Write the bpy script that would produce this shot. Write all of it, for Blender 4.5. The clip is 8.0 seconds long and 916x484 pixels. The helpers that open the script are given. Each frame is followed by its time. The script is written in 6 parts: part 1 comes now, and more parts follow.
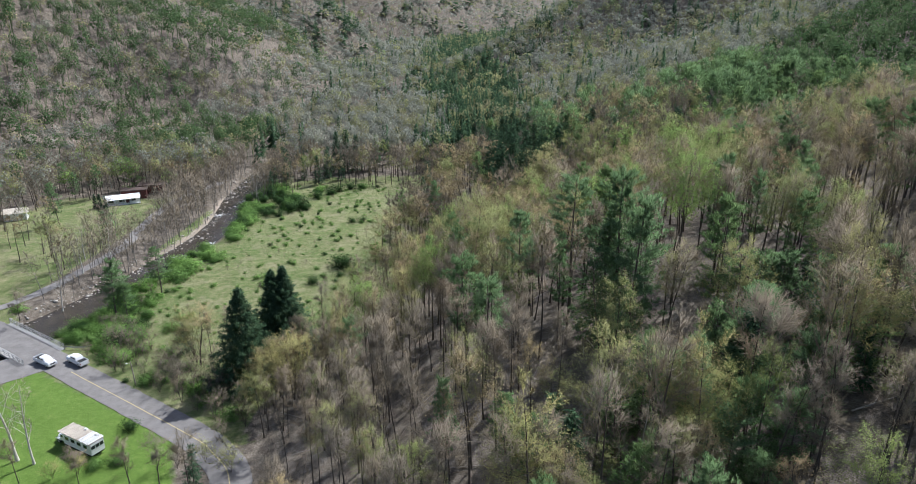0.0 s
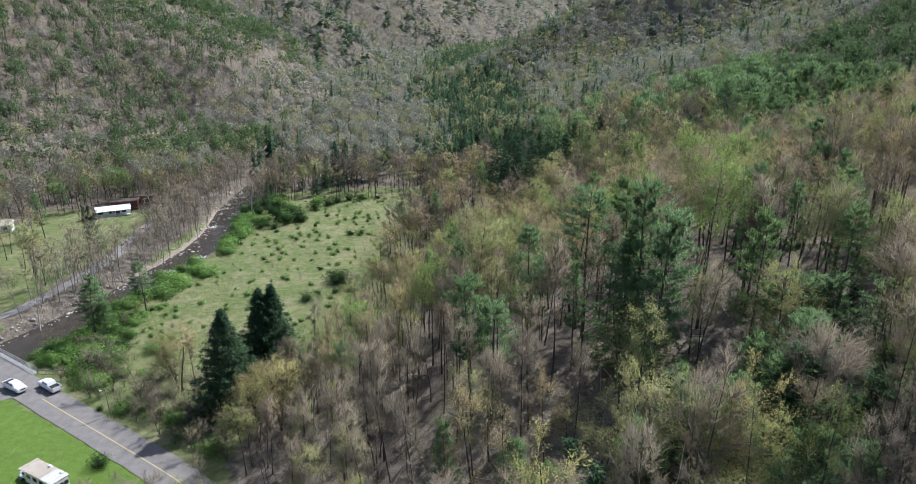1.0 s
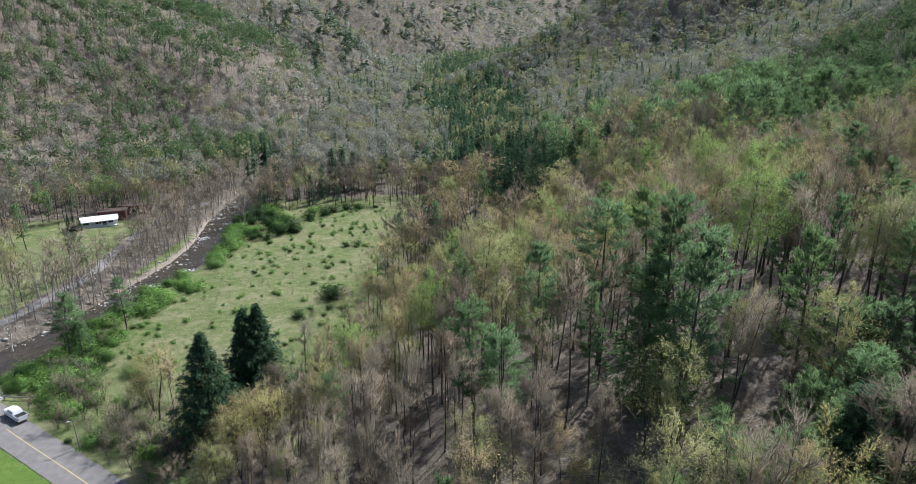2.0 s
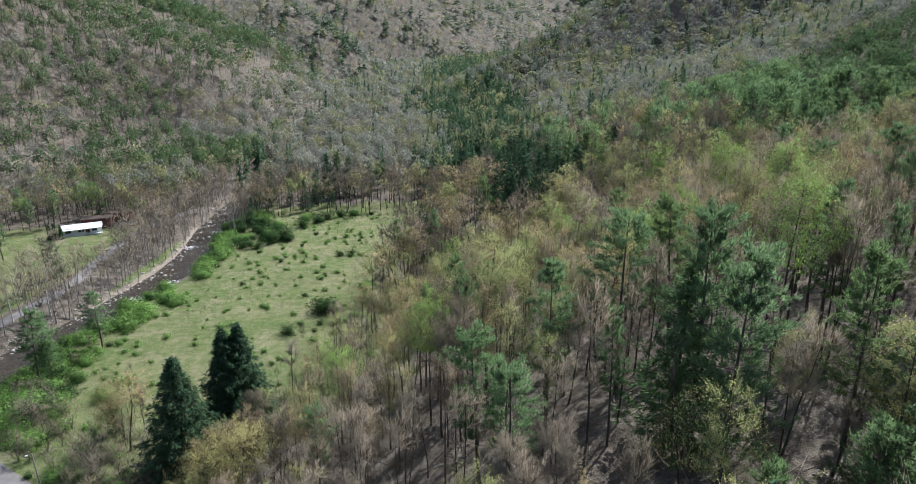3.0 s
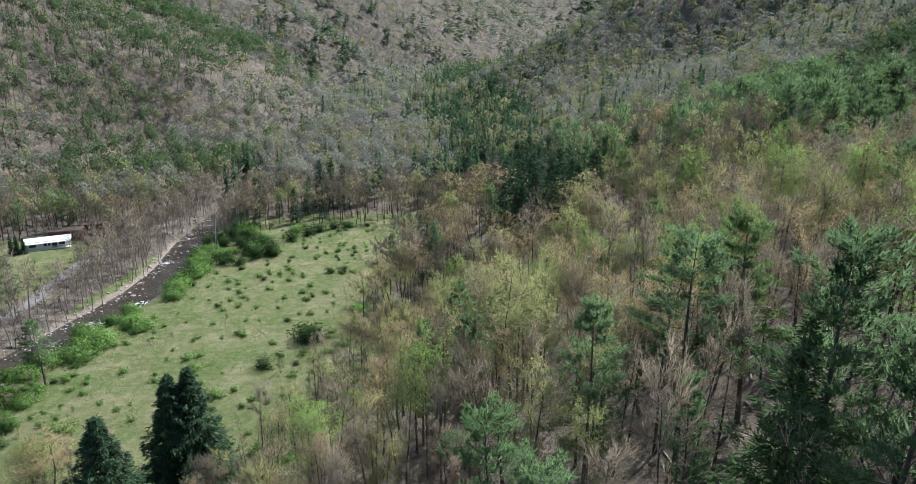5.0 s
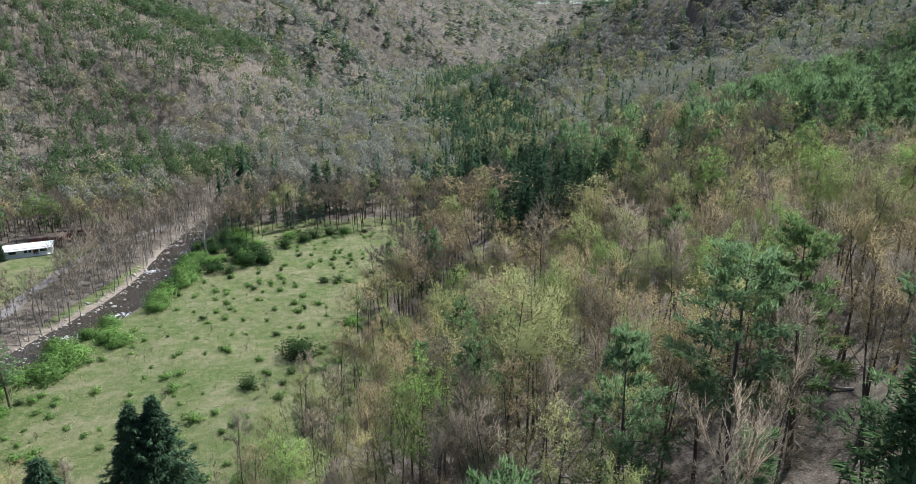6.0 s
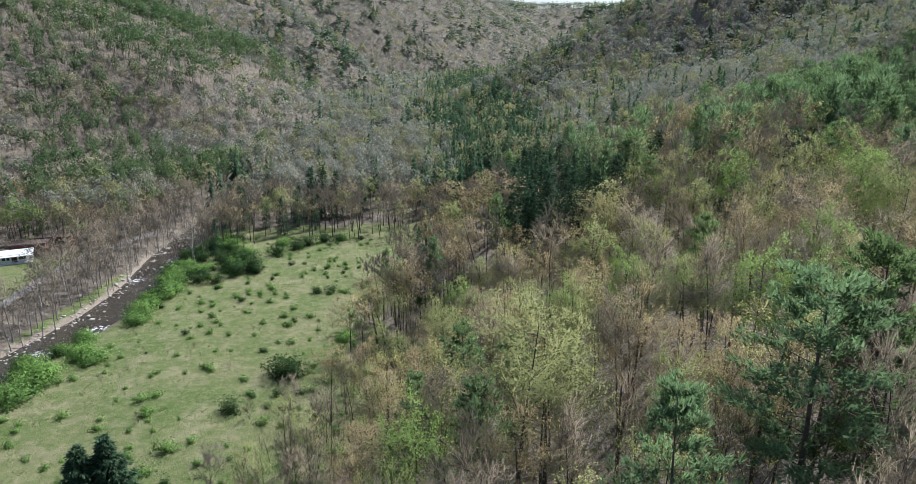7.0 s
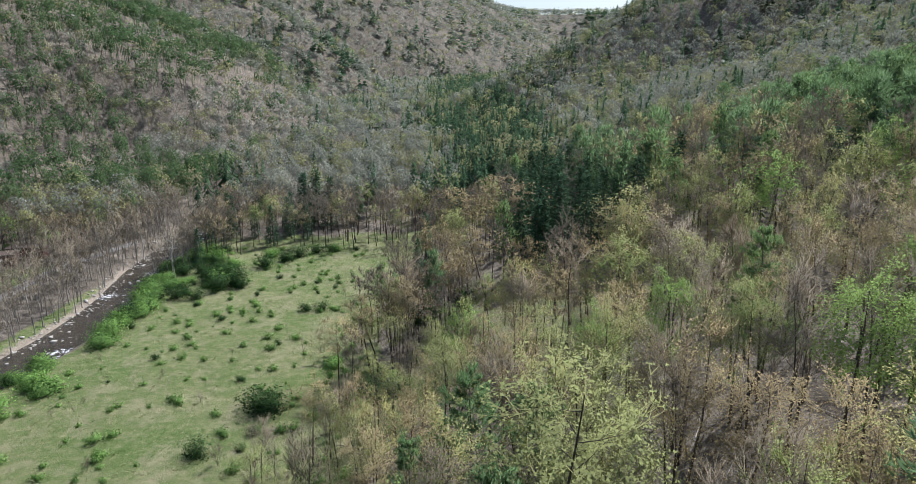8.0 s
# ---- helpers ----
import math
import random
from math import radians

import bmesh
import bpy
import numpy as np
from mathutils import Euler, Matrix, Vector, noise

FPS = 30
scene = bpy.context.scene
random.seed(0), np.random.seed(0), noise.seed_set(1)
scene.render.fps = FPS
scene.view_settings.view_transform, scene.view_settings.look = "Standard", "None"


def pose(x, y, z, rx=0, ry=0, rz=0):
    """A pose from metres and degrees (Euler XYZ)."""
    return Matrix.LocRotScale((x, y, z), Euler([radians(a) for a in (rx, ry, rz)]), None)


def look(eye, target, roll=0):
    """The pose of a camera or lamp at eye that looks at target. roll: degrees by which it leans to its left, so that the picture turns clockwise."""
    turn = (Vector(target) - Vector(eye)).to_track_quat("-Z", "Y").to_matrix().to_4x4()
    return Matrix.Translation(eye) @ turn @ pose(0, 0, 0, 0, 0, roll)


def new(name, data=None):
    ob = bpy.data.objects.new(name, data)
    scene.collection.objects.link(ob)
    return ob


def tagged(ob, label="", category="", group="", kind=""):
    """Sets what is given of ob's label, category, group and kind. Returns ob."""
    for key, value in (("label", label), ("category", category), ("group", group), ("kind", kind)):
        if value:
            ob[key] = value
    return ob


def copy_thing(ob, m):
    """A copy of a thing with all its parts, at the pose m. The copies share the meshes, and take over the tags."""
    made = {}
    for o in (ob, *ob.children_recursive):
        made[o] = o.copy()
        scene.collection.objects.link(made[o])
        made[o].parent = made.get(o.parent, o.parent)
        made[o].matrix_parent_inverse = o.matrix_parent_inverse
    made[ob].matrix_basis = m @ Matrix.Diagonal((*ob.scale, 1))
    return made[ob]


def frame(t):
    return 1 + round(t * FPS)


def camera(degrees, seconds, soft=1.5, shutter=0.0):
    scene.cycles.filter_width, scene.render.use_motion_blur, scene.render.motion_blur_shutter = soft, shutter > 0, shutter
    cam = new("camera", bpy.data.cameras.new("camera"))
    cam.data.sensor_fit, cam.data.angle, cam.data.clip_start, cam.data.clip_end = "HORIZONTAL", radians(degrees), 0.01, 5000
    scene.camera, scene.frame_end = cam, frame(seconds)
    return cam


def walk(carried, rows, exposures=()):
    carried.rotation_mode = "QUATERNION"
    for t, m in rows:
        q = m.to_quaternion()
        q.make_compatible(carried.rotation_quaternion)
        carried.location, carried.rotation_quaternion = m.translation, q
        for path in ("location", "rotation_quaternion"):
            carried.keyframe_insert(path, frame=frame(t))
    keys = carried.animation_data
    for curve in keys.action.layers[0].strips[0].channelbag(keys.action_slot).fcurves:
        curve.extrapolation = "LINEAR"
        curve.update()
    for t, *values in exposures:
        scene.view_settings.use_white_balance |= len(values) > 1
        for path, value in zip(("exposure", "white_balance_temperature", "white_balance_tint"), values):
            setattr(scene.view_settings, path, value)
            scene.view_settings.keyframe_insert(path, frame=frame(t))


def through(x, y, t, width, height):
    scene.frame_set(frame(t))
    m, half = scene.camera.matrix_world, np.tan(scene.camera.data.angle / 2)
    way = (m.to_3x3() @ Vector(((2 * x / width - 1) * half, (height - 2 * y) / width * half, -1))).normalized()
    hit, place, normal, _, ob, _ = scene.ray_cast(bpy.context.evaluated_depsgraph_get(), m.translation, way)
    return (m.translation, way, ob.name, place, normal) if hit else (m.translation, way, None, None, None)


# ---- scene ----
cam = camera(71.3, 8.0, soft=0.6)
METRES, EYE, TILT, LEAN, TURN = 84.0, 67.6, -19.0, 0.0, 0.0
ROWS = [
    (0.0, 0.0, 0.0, 0.0, 0.0, 0.0, 0.0),
    (0.5, 0.001, 0.0581, 0.007, 0.06, 0.44, 0.01),
    (1.0, 0.0004, 0.1158, 0.0146, 0.24, 0.89, -0.03),
    (1.5, -0.0014, 0.1728, 0.0241, 0.28, 1.27, -0.02),
    (3.0, -0.008, 0.3468, 0.0537, 0.11, 1.96, 0.06),
    (3.5, -0.0088, 0.4061, 0.062, 0.18, 2.17, 0.06),
    (4.0, -0.01, 0.4665, 0.0699, 0.2, 2.35, 0.02),
    (4.5, -0.0113, 0.5267, 0.078, 0.26, 2.54, 0.03),
    (6.0, -0.0144, 0.7005, 0.1019, 0.39, 3.12, -0.06),
    (6.5, -0.0151, 0.7584, 0.1112, 0.43, 3.32, -0.09),
    (7.0, -0.0154, 0.8159, 0.1206, 0.48, 3.5, -0.12),
    (7.5, -0.0165, 0.8725, 0.1303, 0.6, 3.67, -0.14),
    (7.6, -0.0169, 0.8841, 0.132, 0.6, 3.71, -0.14),
    (7.7, -0.0174, 0.8981, 0.134, 0.6, 3.76, -0.13),
    (7.8, -0.0181, 0.9167, 0.1366, 0.6, 3.83, -0.12),
    (7.9, -0.0192, 0.948, 0.1412, 0.6, 3.94, -0.11),
    (8.0, -0.0207, 0.9887, 0.147, 0.6, 4.08, -0.1),
]
walk(cam, [(t, pose(0, 0, EYE, TILT, LEAN, TURN) @ pose(METRES * x, METRES * y, METRES * z, 90 + pitch, roll, yaw)) for t, x, y, z, yaw, pitch, roll in ROWS],
     exposures=[(0.0, 0.5, 5850.0, 12.5), (8.0, 0.5, 5850.0, 11.5)])

# ---- daylight: high spring sun ahead and to the right ----
SUN_EL, SUN_AZ = 50.0, 40.5  # degrees above the ground; degrees from +y towards +x
sun_way = Vector((math.sin(radians(SUN_AZ)) * math.cos(radians(SUN_EL)), math.cos(radians(SUN_AZ)) * math.cos(radians(SUN_EL)), math.sin(radians(SUN_EL))))
world = bpy.data.worlds.new("sky")
scene.world = world
world.use_nodes = True
sky = world.node_tree.nodes.new("ShaderNodeTexSky")
sky.sky_type, sky.sun_disc = "NISHITA", False
sky.sun_elevation, sky.sun_rotation = radians(SUN_EL), radians(SUN_AZ)
sky.air_density, sky.dust_density, sky.ozone_density = 1.0, 2.0, 1.0
back = world.node_tree.nodes["Background"]
back.inputs["Strength"].default_value = 0.1
world.node_tree.links.new(sky.outputs["Color"], back.inputs["Color"])
sun = bpy.data.lights.new("sun", "SUN")
sun.energy, sun.angle, sun.color = 5.0, radians(0.53), (1.0, 0.975, 0.93)
sun_ob = new("sun", sun)
sun_ob.matrix_world = look(sun_way * 500, (0, 0, 0))

# ---- materials ----
def material(name, rough=0.8, metal=0.0, spec=0.3):
    m = bpy.data.materials.new(name)
    m.use_nodes = True
    b = m.node_tree.nodes["Principled BSDF"]
    b.inputs["Roughness"].default_value = rough
    b.inputs["Metallic"].default_value = metal
    b.inputs["Specular IOR Level"].default_value = spec
    return m, m.node_tree.nodes, m.node_tree.links, b


def ramp(nodes, stops):
    r = nodes.new("ShaderNodeValToRGB")
    while len(r.color_ramp.elements) < len(stops):
        r.color_ramp.elements.new(0.5)
    for e, (at, c) in zip(r.color_ramp.elements, stops):
        e.position, e.color = at, (*c, 1.0)
    return r


def noise_node(nodes, links, scale, detail=4.0, rough=0.6, coords=None):
    n = nodes.new("ShaderNodeTexNoise")
    n.inputs["Scale"].default_value, n.inputs["Detail"].default_value, n.inputs["Roughness"].default_value = scale, detail, rough
    if coords is not None:
        links.new(coords, n.inputs["Vector"])
    return n


def mixed(nodes, links, kind, fac, a, b):
    m = nodes.new("ShaderNodeMix")
    m.data_type, m.blend_type = "RGBA", kind
    for value, socket in ((fac, m.inputs[0]), (a, m.inputs[6]), (b, m.inputs[7])):
        if isinstance(value, (int, float)):
            socket.default_value = value
        elif isinstance(value, tuple):
            socket.default_value = (*value, 1.0)
        else:
            links.new(value, socket)
    return m.outputs[2]


def speckled(name, stops, scale=3.0, rough=0.8, metal=0.0, spec=0.3, bump=0.0, fine=8.0, bump_scale=None):
    """A surface whose colour wanders over the ramp's stops at two scales, in object space."""
    m, nodes, links, b = material(name, rough, metal, spec)
    co = nodes.new("ShaderNodeTexCoord").outputs["Object"]
    n1, n2 = noise_node(nodes, links, scale, 5, 0.6, co), noise_node(nodes, links, scale * fine, 3, 0.6, co)
    mean = nodes.new("ShaderNodeMath")
    mean.operation = "MULTIPLY_ADD"
    links.new(n2.outputs["Fac"], mean.inputs[0])
    mean.inputs[1].default_value = 0.45
    half = nodes.new("ShaderNodeMath")
    half.operation = "MULTIPLY"
    links.new(n1.outputs["Fac"], half.inputs[0])
    half.inputs[1].default_value = 0.55
    links.new(half.outputs[0], mean.inputs[2])
    r = ramp(nodes, stops)
    links.new(mean.outputs[0], r.inputs["Fac"])
    links.new(r.outputs["Color"], b.inputs["Base Color"])
    if bump:
        bp = nodes.new("ShaderNodeBump")
        bp.inputs["Strength"].default_value, bp.inputs["Distance"].default_value = bump, 0.05
        n3 = noise_node(nodes, links, bump_scale or scale * fine, 4, 0.7, co)
        links.new(n3.outputs["Fac"], bp.inputs["Height"])
        links.new(bp.outputs["Normal"], b.inputs["Normal"])
    return m


def foliage(name, stops, through=0.35, island=0.5, rough=0.85, spec=0.04, tint=False, grain=0.0):
    """Leaves: the colour goes by the plant (or the tint attribute) and a little by the leaf; some light shines through."""
    m, nodes, links, b = material(name, rough, 0.0, spec)
    if tint:
        a = nodes.new("ShaderNodeAttribute")
        a.attribute_name = "tint"
        who = a.outputs["Fac"]
    else:
        who = nodes.new("ShaderNodeObjectInfo").outputs["Random"]
    r = ramp(nodes, stops)
    links.new(who, r.inputs["Fac"])
    leaf = nodes.new("ShaderNodeNewGeometry").outputs["Random Per Island"]
    v = nodes.new("ShaderNodeMapRange")
    if grain:
        twiggy = noise_node(nodes, links, grain, 6, 0.8, nodes.new("ShaderNodeTexCoord").outputs["Object"])
        bp = nodes.new("ShaderNodeBump")
        bp.inputs["Strength"].default_value, bp.inputs["Distance"].default_value = 1.0, 1.2
        links.new(twiggy.outputs["Fac"], bp.inputs["Height"])
        links.new(bp.outputs["Normal"], b.inputs["Normal"])
        sharp = nodes.new("ShaderNodeMapRange")
        links.new(twiggy.outputs["Fac"], sharp.inputs["Value"])
        sharp.inputs["From Min"].default_value, sharp.inputs["From Max"].default_value = 0.3, 0.7
        leaf = sharp.outputs[0]
    links.new(leaf, v.inputs["Value"])
    v.inputs["To Min"].default_value, v.inputs["To Max"].default_value = 1.0 - island, 1.0 + island
    col = nodes.new("ShaderNodeVectorMath")
    col.operation = "SCALE"
    links.new(r.outputs["Color"], col.inputs[0])
    links.new(v.outputs[0], col.inputs["Scale"])
    links.new(col.outputs[0], b.inputs["Base Color"])
    if through:
        t = nodes.new("ShaderNodeBsdfTranslucent")
        links.new(col.outputs[0], t.inputs["Color"])
        mx = nodes.new("ShaderNodeMixShader")
        mx.inputs[0].default_value = through
        links.new(b.outputs[0], mx.inputs[1])
        links.new(t.outputs[0], mx.inputs[2])
        links.new(mx.outputs[0], nodes["Material Output"].inputs["Surface"])
    return m


BARK = speckled("grey_brown_bark", [(0.3, (0.045, 0.038, 0.031)), (0.7, (0.135, 0.115, 0.095))], 1.2, 0.9, bump=0.6, spec=0.1)
GREY_BARK = speckled("pale_grey_bark", [(0.3, (0.17, 0.155, 0.135)), (0.7, (0.34, 0.31, 0.27))], 1.2, 0.9, bump=0.5, spec=0.1)
PINE_BARK = speckled("dark_pine_bark", [(0.3, (0.06, 0.05, 0.042)), (0.7, (0.16, 0.135, 0.115))], 1.5, 0.9, bump=0.6, spec=0.1)
PALE_BARK = speckled("pale_bark", [(0.3, (0.33, 0.30, 0.26)), (0.6, (0.68, 0.65, 0.58))], 1.4, 0.85, bump=0.4, spec=0.1)
TWIG = foliage("bare_twigs", [(0.0, (0.135, 0.115, 0.082)), (0.25, (0.27, 0.228, 0.16)), (0.45, (0.195, 0.17, 0.13)), (0.65, (0.30, 0.25, 0.18)), (0.8, (0.215, 0.175, 0.12)), (1.0, (0.26, 0.225, 0.17))], 0.25, 0.25)
BUD_OLIVE = foliage("olive_buds", [(0.0, (0.216, 0.267, 0.081)), (0.3, (0.331, 0.326, 0.142)), (0.6, (0.194, 0.252, 0.081)), (0.8, (0.346, 0.348, 0.149)), (1.0, (0.260, 0.259, 0.118))], 0.25, 0.16)
BUD_YELLOW = foliage("yellow_blossom_buds", [(0.0, (0.37, 0.33, 0.135)), (0.5, (0.33, 0.31, 0.125)), (1.0, (0.30, 0.31, 0.12))], 0.2, 0.35)
BUD_TAN = foliage("tan_buds", [(0.0, (0.357, 0.281, 0.146)), (0.4, (0.246, 0.192, 0.111)), (0.7, (0.396, 0.328, 0.169)), (1.0, (0.294, 0.242, 0.140))], 0.25, 0.16)
LEAF_BRIGHT = foliage("fresh_green_leaves", [(0.0, (0.224, 0.334, 0.092)), (0.5, (0.255, 0.352, 0.103)), (1.0, (0.224, 0.334, 0.092))], 0.35, 0.35)
NEEDLE = foliage("blue_green_needles", [(0.0, (0.105, 0.174, 0.068)), (0.5, (0.143, 0.224, 0.100)), (1.0, (0.132, 0.202, 0.071))], 0.35, 0.4)
NEEDLE_DARK = foliage("dark_needles", [(0.0, (0.055, 0.10, 0.05)), (0.5, (0.07, 0.12, 0.062)), (1.0, (0.06, 0.11, 0.062))], 0.3, 0.5)
SHRUB = foliage("shrub_leaves", [(0.0, (0.15, 0.265, 0.065)), (0.5, (0.20, 0.33, 0.09)), (1.0, (0.12, 0.21, 0.06))], 0.45, 0.45)
SHRUB_DARK = foliage("dark_shrub_leaves", [(0.0, (0.034, 0.071, 0.022)), (1.0, (0.045, 0.083, 0.028))], 0.3, 0.5)
WOODS_BARE = foliage("far_bare_crowns", [(0.0, (0.202, 0.213, 0.173)), (0.3, (0.324, 0.334, 0.258)), (0.55, (0.245, 0.263, 0.220)), (0.8, (0.347, 0.357, 0.276)), (1.0, (0.273, 0.287, 0.239))], 0.3, 0.42, tint=True, grain=0.75)
WOODS_BUD = foliage("far_budding_crowns", [(0.0, (0.327, 0.301, 0.172)), (0.4, (0.261, 0.274, 0.139)), (0.7, (0.360, 0.354, 0.164)), (1.0, (0.220, 0.301, 0.123))], 0.3, 0.42, tint=True, grain=0.75)
WOODS_CONIFER = foliage("far_conifer_crowns", [(0.0, (0.058, 0.102, 0.055)), (0.3, (0.08, 0.138, 0.07)), (0.6, (0.155, 0.225, 0.115)), (1.0, (0.20, 0.26, 0.14))], 0.4, 0.3, tint=True)
PINE_WOODS = foliage("slope_pine_crowns", [(0.0, (0.071, 0.128, 0.049)), (0.5, (0.100, 0.160, 0.067)), (1.0, (0.129, 0.189, 0.085))], 0.35, 0.4, tint=True, grain=0.75)
GRASS = foliage("meadow_grass_blades", [(0.0, (0.16, 0.23, 0.07)), (0.5, (0.22, 0.27, 0.10)), (1.0, (0.38, 0.35, 0.21))], 0.5, 0.3, tint=True)
DEADWOOD = speckled("weathered_dead_wood", [(0.3, (0.20, 0.17, 0.14)), (0.7, (0.48, 0.43, 0.37))], 1.5, 0.9, bump=0.4, spec=0.1)
WHITE_PAINT = speckled("white_painted_metal", [(0.3, (0.62, 0.62, 0.60)), (0.6, (0.82, 0.82, 0.80))], 0.8, 0.45, spec=0.5)
CAR_PAINT = speckled("white_car_paint", [(0.3, (0.72, 0.73, 0.74)), (0.7, (0.84, 0.84, 0.84))], 0.5, 0.2, spec=0.6)
SLAT_WOOD = speckled("weathered_pale_slats", [(0.3, (0.34, 0.29, 0.22)), (0.6, (0.66, 0.60, 0.50))], 1.3, 0.85, bump=0.3, spec=0.1)
BLACK = speckled("black_rubber", [(0.3, (0.012, 0.012, 0.012)), (0.7, (0.03, 0.03, 0.03))], 3.0, 0.8)
CHROME = speckled("dull_steel", [(0.3, (0.45, 0.45, 0.45)), (0.7, (0.62, 0.62, 0.62))], 2.0, 0.4, 0.8)
STEEL = speckled("galvanised_rail", [(0.3, (0.30, 0.30, 0.29)), (0.7, (0.50, 0.50, 0.48))], 1.5, 0.55, 0.3)
DARK_GLASS = speckled("dark_window_glass", [(0.3, (0.018, 0.022, 0.026)), (0.7, (0.035, 0.04, 0.045))], 0.7, 0.08, spec=0.7)
CONCRETE = speckled("stained_concrete", [(0.3, (0.26, 0.25, 0.23)), (0.7, (0.46, 0.45, 0.42))], 0.6, 0.9, bump=0.3)
POLE_WOOD = speckled("grey_pole_wood", [(0.3, (0.20, 0.17, 0.14)), (0.7, (0.38, 0.34, 0.29))], 1.0, 0.9, bump=0.4)
BROWN_ROOF = speckled("brown_roofing", [(0.3, (0.05, 0.035, 0.028)), (0.7, (0.13, 0.095, 0.075))], 0.9, 0.9, bump=0.4)
RED_WALL = speckled("dark_red_boards", [(0.3, (0.09, 0.03, 0.025)), (0.7, (0.17, 0.07, 0.055))], 0.9, 0.85, bump=0.3)
LAMP_RED = speckled("red_lamp_glass", [(0.3, (0.30, 0.02, 0.02)), (0.7, (0.42, 0.03, 0.03))], 2.0, 0.25)
LAMP_CLEAR = speckled("clear_lamp_glass", [(0.3, (0.65, 0.66, 0.66)), (0.7, (0.8, 0.8, 0.8))], 2.0, 0.15)


def ground_material():
    m, nodes, links, b = material("valley_ground", 0.95, 0.0, 0.1)
    co = nodes.new("ShaderNodeTexCoord").outputs["Object"]

    def zone(name):
        a = nodes.new("ShaderNodeAttribute")
        a.attribute_name = name
        wob = noise_node(nodes, links, 0.35, 5, 0.65, co)
        s = nodes.new("ShaderNodeMath")
        s.operation = "ADD"
        links.new(a.outputs["Fac"], s.inputs[0])
        links.new(wob.outputs["Fac"], s.inputs[1])
        mr = nodes.new("ShaderNodeMapRange")
        links.new(s.outputs[0], mr.inputs["Value"])
        mr.inputs["From Min"].default_value, mr.inputs["From Max"].default_value = 0.88, 1.12
        return mr.outputs[0]

    big, mid, fine = noise_node(nodes, links, 0.05, 5, 0.6, co), noise_node(nodes, links, 0.55, 6, 0.7, co), noise_node(nodes, links, 5.0, 4, 0.75, co)
    litter = ramp(nodes, [(0.25, (0.085, 0.073, 0.058)), (0.5, (0.18, 0.157, 0.126)), (0.75, (0.34, 0.305, 0.255))])
    links.new(mid.outputs["Fac"], litter.inputs["Fac"])
    litter2 = ramp(nodes, [(0.3, (0.35, 0.33, 0.30)), (0.7, (1.4, 1.35, 1.3))])
    links.new(fine.outputs["Fac"], litter2.inputs["Fac"])
    c_litter = mixed(nodes, links, "MULTIPLY", 0.8, litter.outputs["Color"], litter2.outputs["Color"])
    meadow = ramp(nodes, [(0.3, (0.08, 0.122, 0.038)), (0.48, (0.135, 0.17, 0.064)), (0.58, (0.21, 0.21, 0.105)), (0.75, (0.33, 0.30, 0.185))])
    links.new(mid.outputs["Fac"], meadow.inputs["Fac"])
    g2 = ramp(nodes, [(0.35, (0.07, 0.135, 0.025)), (0.6, (0.24, 0.23, 0.12))])
    links.new(big.outputs["Fac"], g2.inputs["Fac"])
    c_meadow = mixed(nodes, links, "MIX", 0.35, meadow.outputs["Color"], g2.outputs["Color"])
    tuft = ramp(nodes, [(0.3, (0.62, 0.66, 0.6)), (0.7, (1.3, 1.28, 1.25))])
    links.new(fine.outputs["Fac"], tuft.inputs["Fac"])
    c_meadow = mixed(nodes, links, "MULTIPLY", 0.8, c_meadow, tuft.outputs["Color"])
    dry = noise_node(nodes, links, 0.17, 4, 0.7, co)
    streak = ramp(nodes, [(0.50, (0.0, 0.0, 0.0)), (0.66, (0.55, 0.55, 0.55))])
    links.new(dry.outputs["Fac"], streak.inputs["Fac"])
    c_meadow = mixed(nodes, links, "MIX", streak.outputs["Color"], c_meadow, (0.30, 0.265, 0.165))
    lawn = ramp(nodes, [(0.3, (0.095, 0.165, 0.03)), (0.55, (0.135, 0.215, 0.045)), (0.8, (0.20, 0.25, 0.075))])
    links.new(mid.outputs["Fac"], lawn.inputs["Fac"])
    c_lawn = mixed(nodes, links, "MULTIPLY", 0.75, lawn.outputs["Color"], tuft.outputs["Color"])
    gravel = ramp(nodes, [(0.3, (0.16, 0.13, 0.10)), (0.55, (0.32, 0.27, 0.21)), (0.75, (0.46, 0.41, 0.34))])
    links.new(fine.outputs["Fac"], gravel.inputs["Fac"])
    c = mixed(nodes, links, "MIX", zone("grass"), c_litter, c_meadow)
    c = mixed(nodes, links, "MIX", zone("gravel"), c, gravel.outputs["Color"])
    c = mixed(nodes, links, "MIX", zone("lawn"), c, c_lawn)
    links.new(c, b.inputs["Base Color"])
    bp = nodes.new("ShaderNodeBump")
    bp.inputs["Strength"].default_value, bp.inputs["Distance"].default_value = 0.9, 0.35
    links.new(fine.outputs["Fac"], bp.inputs["Height"])
    links.new(bp.outputs["Normal"], b.inputs["Normal"])
    return m


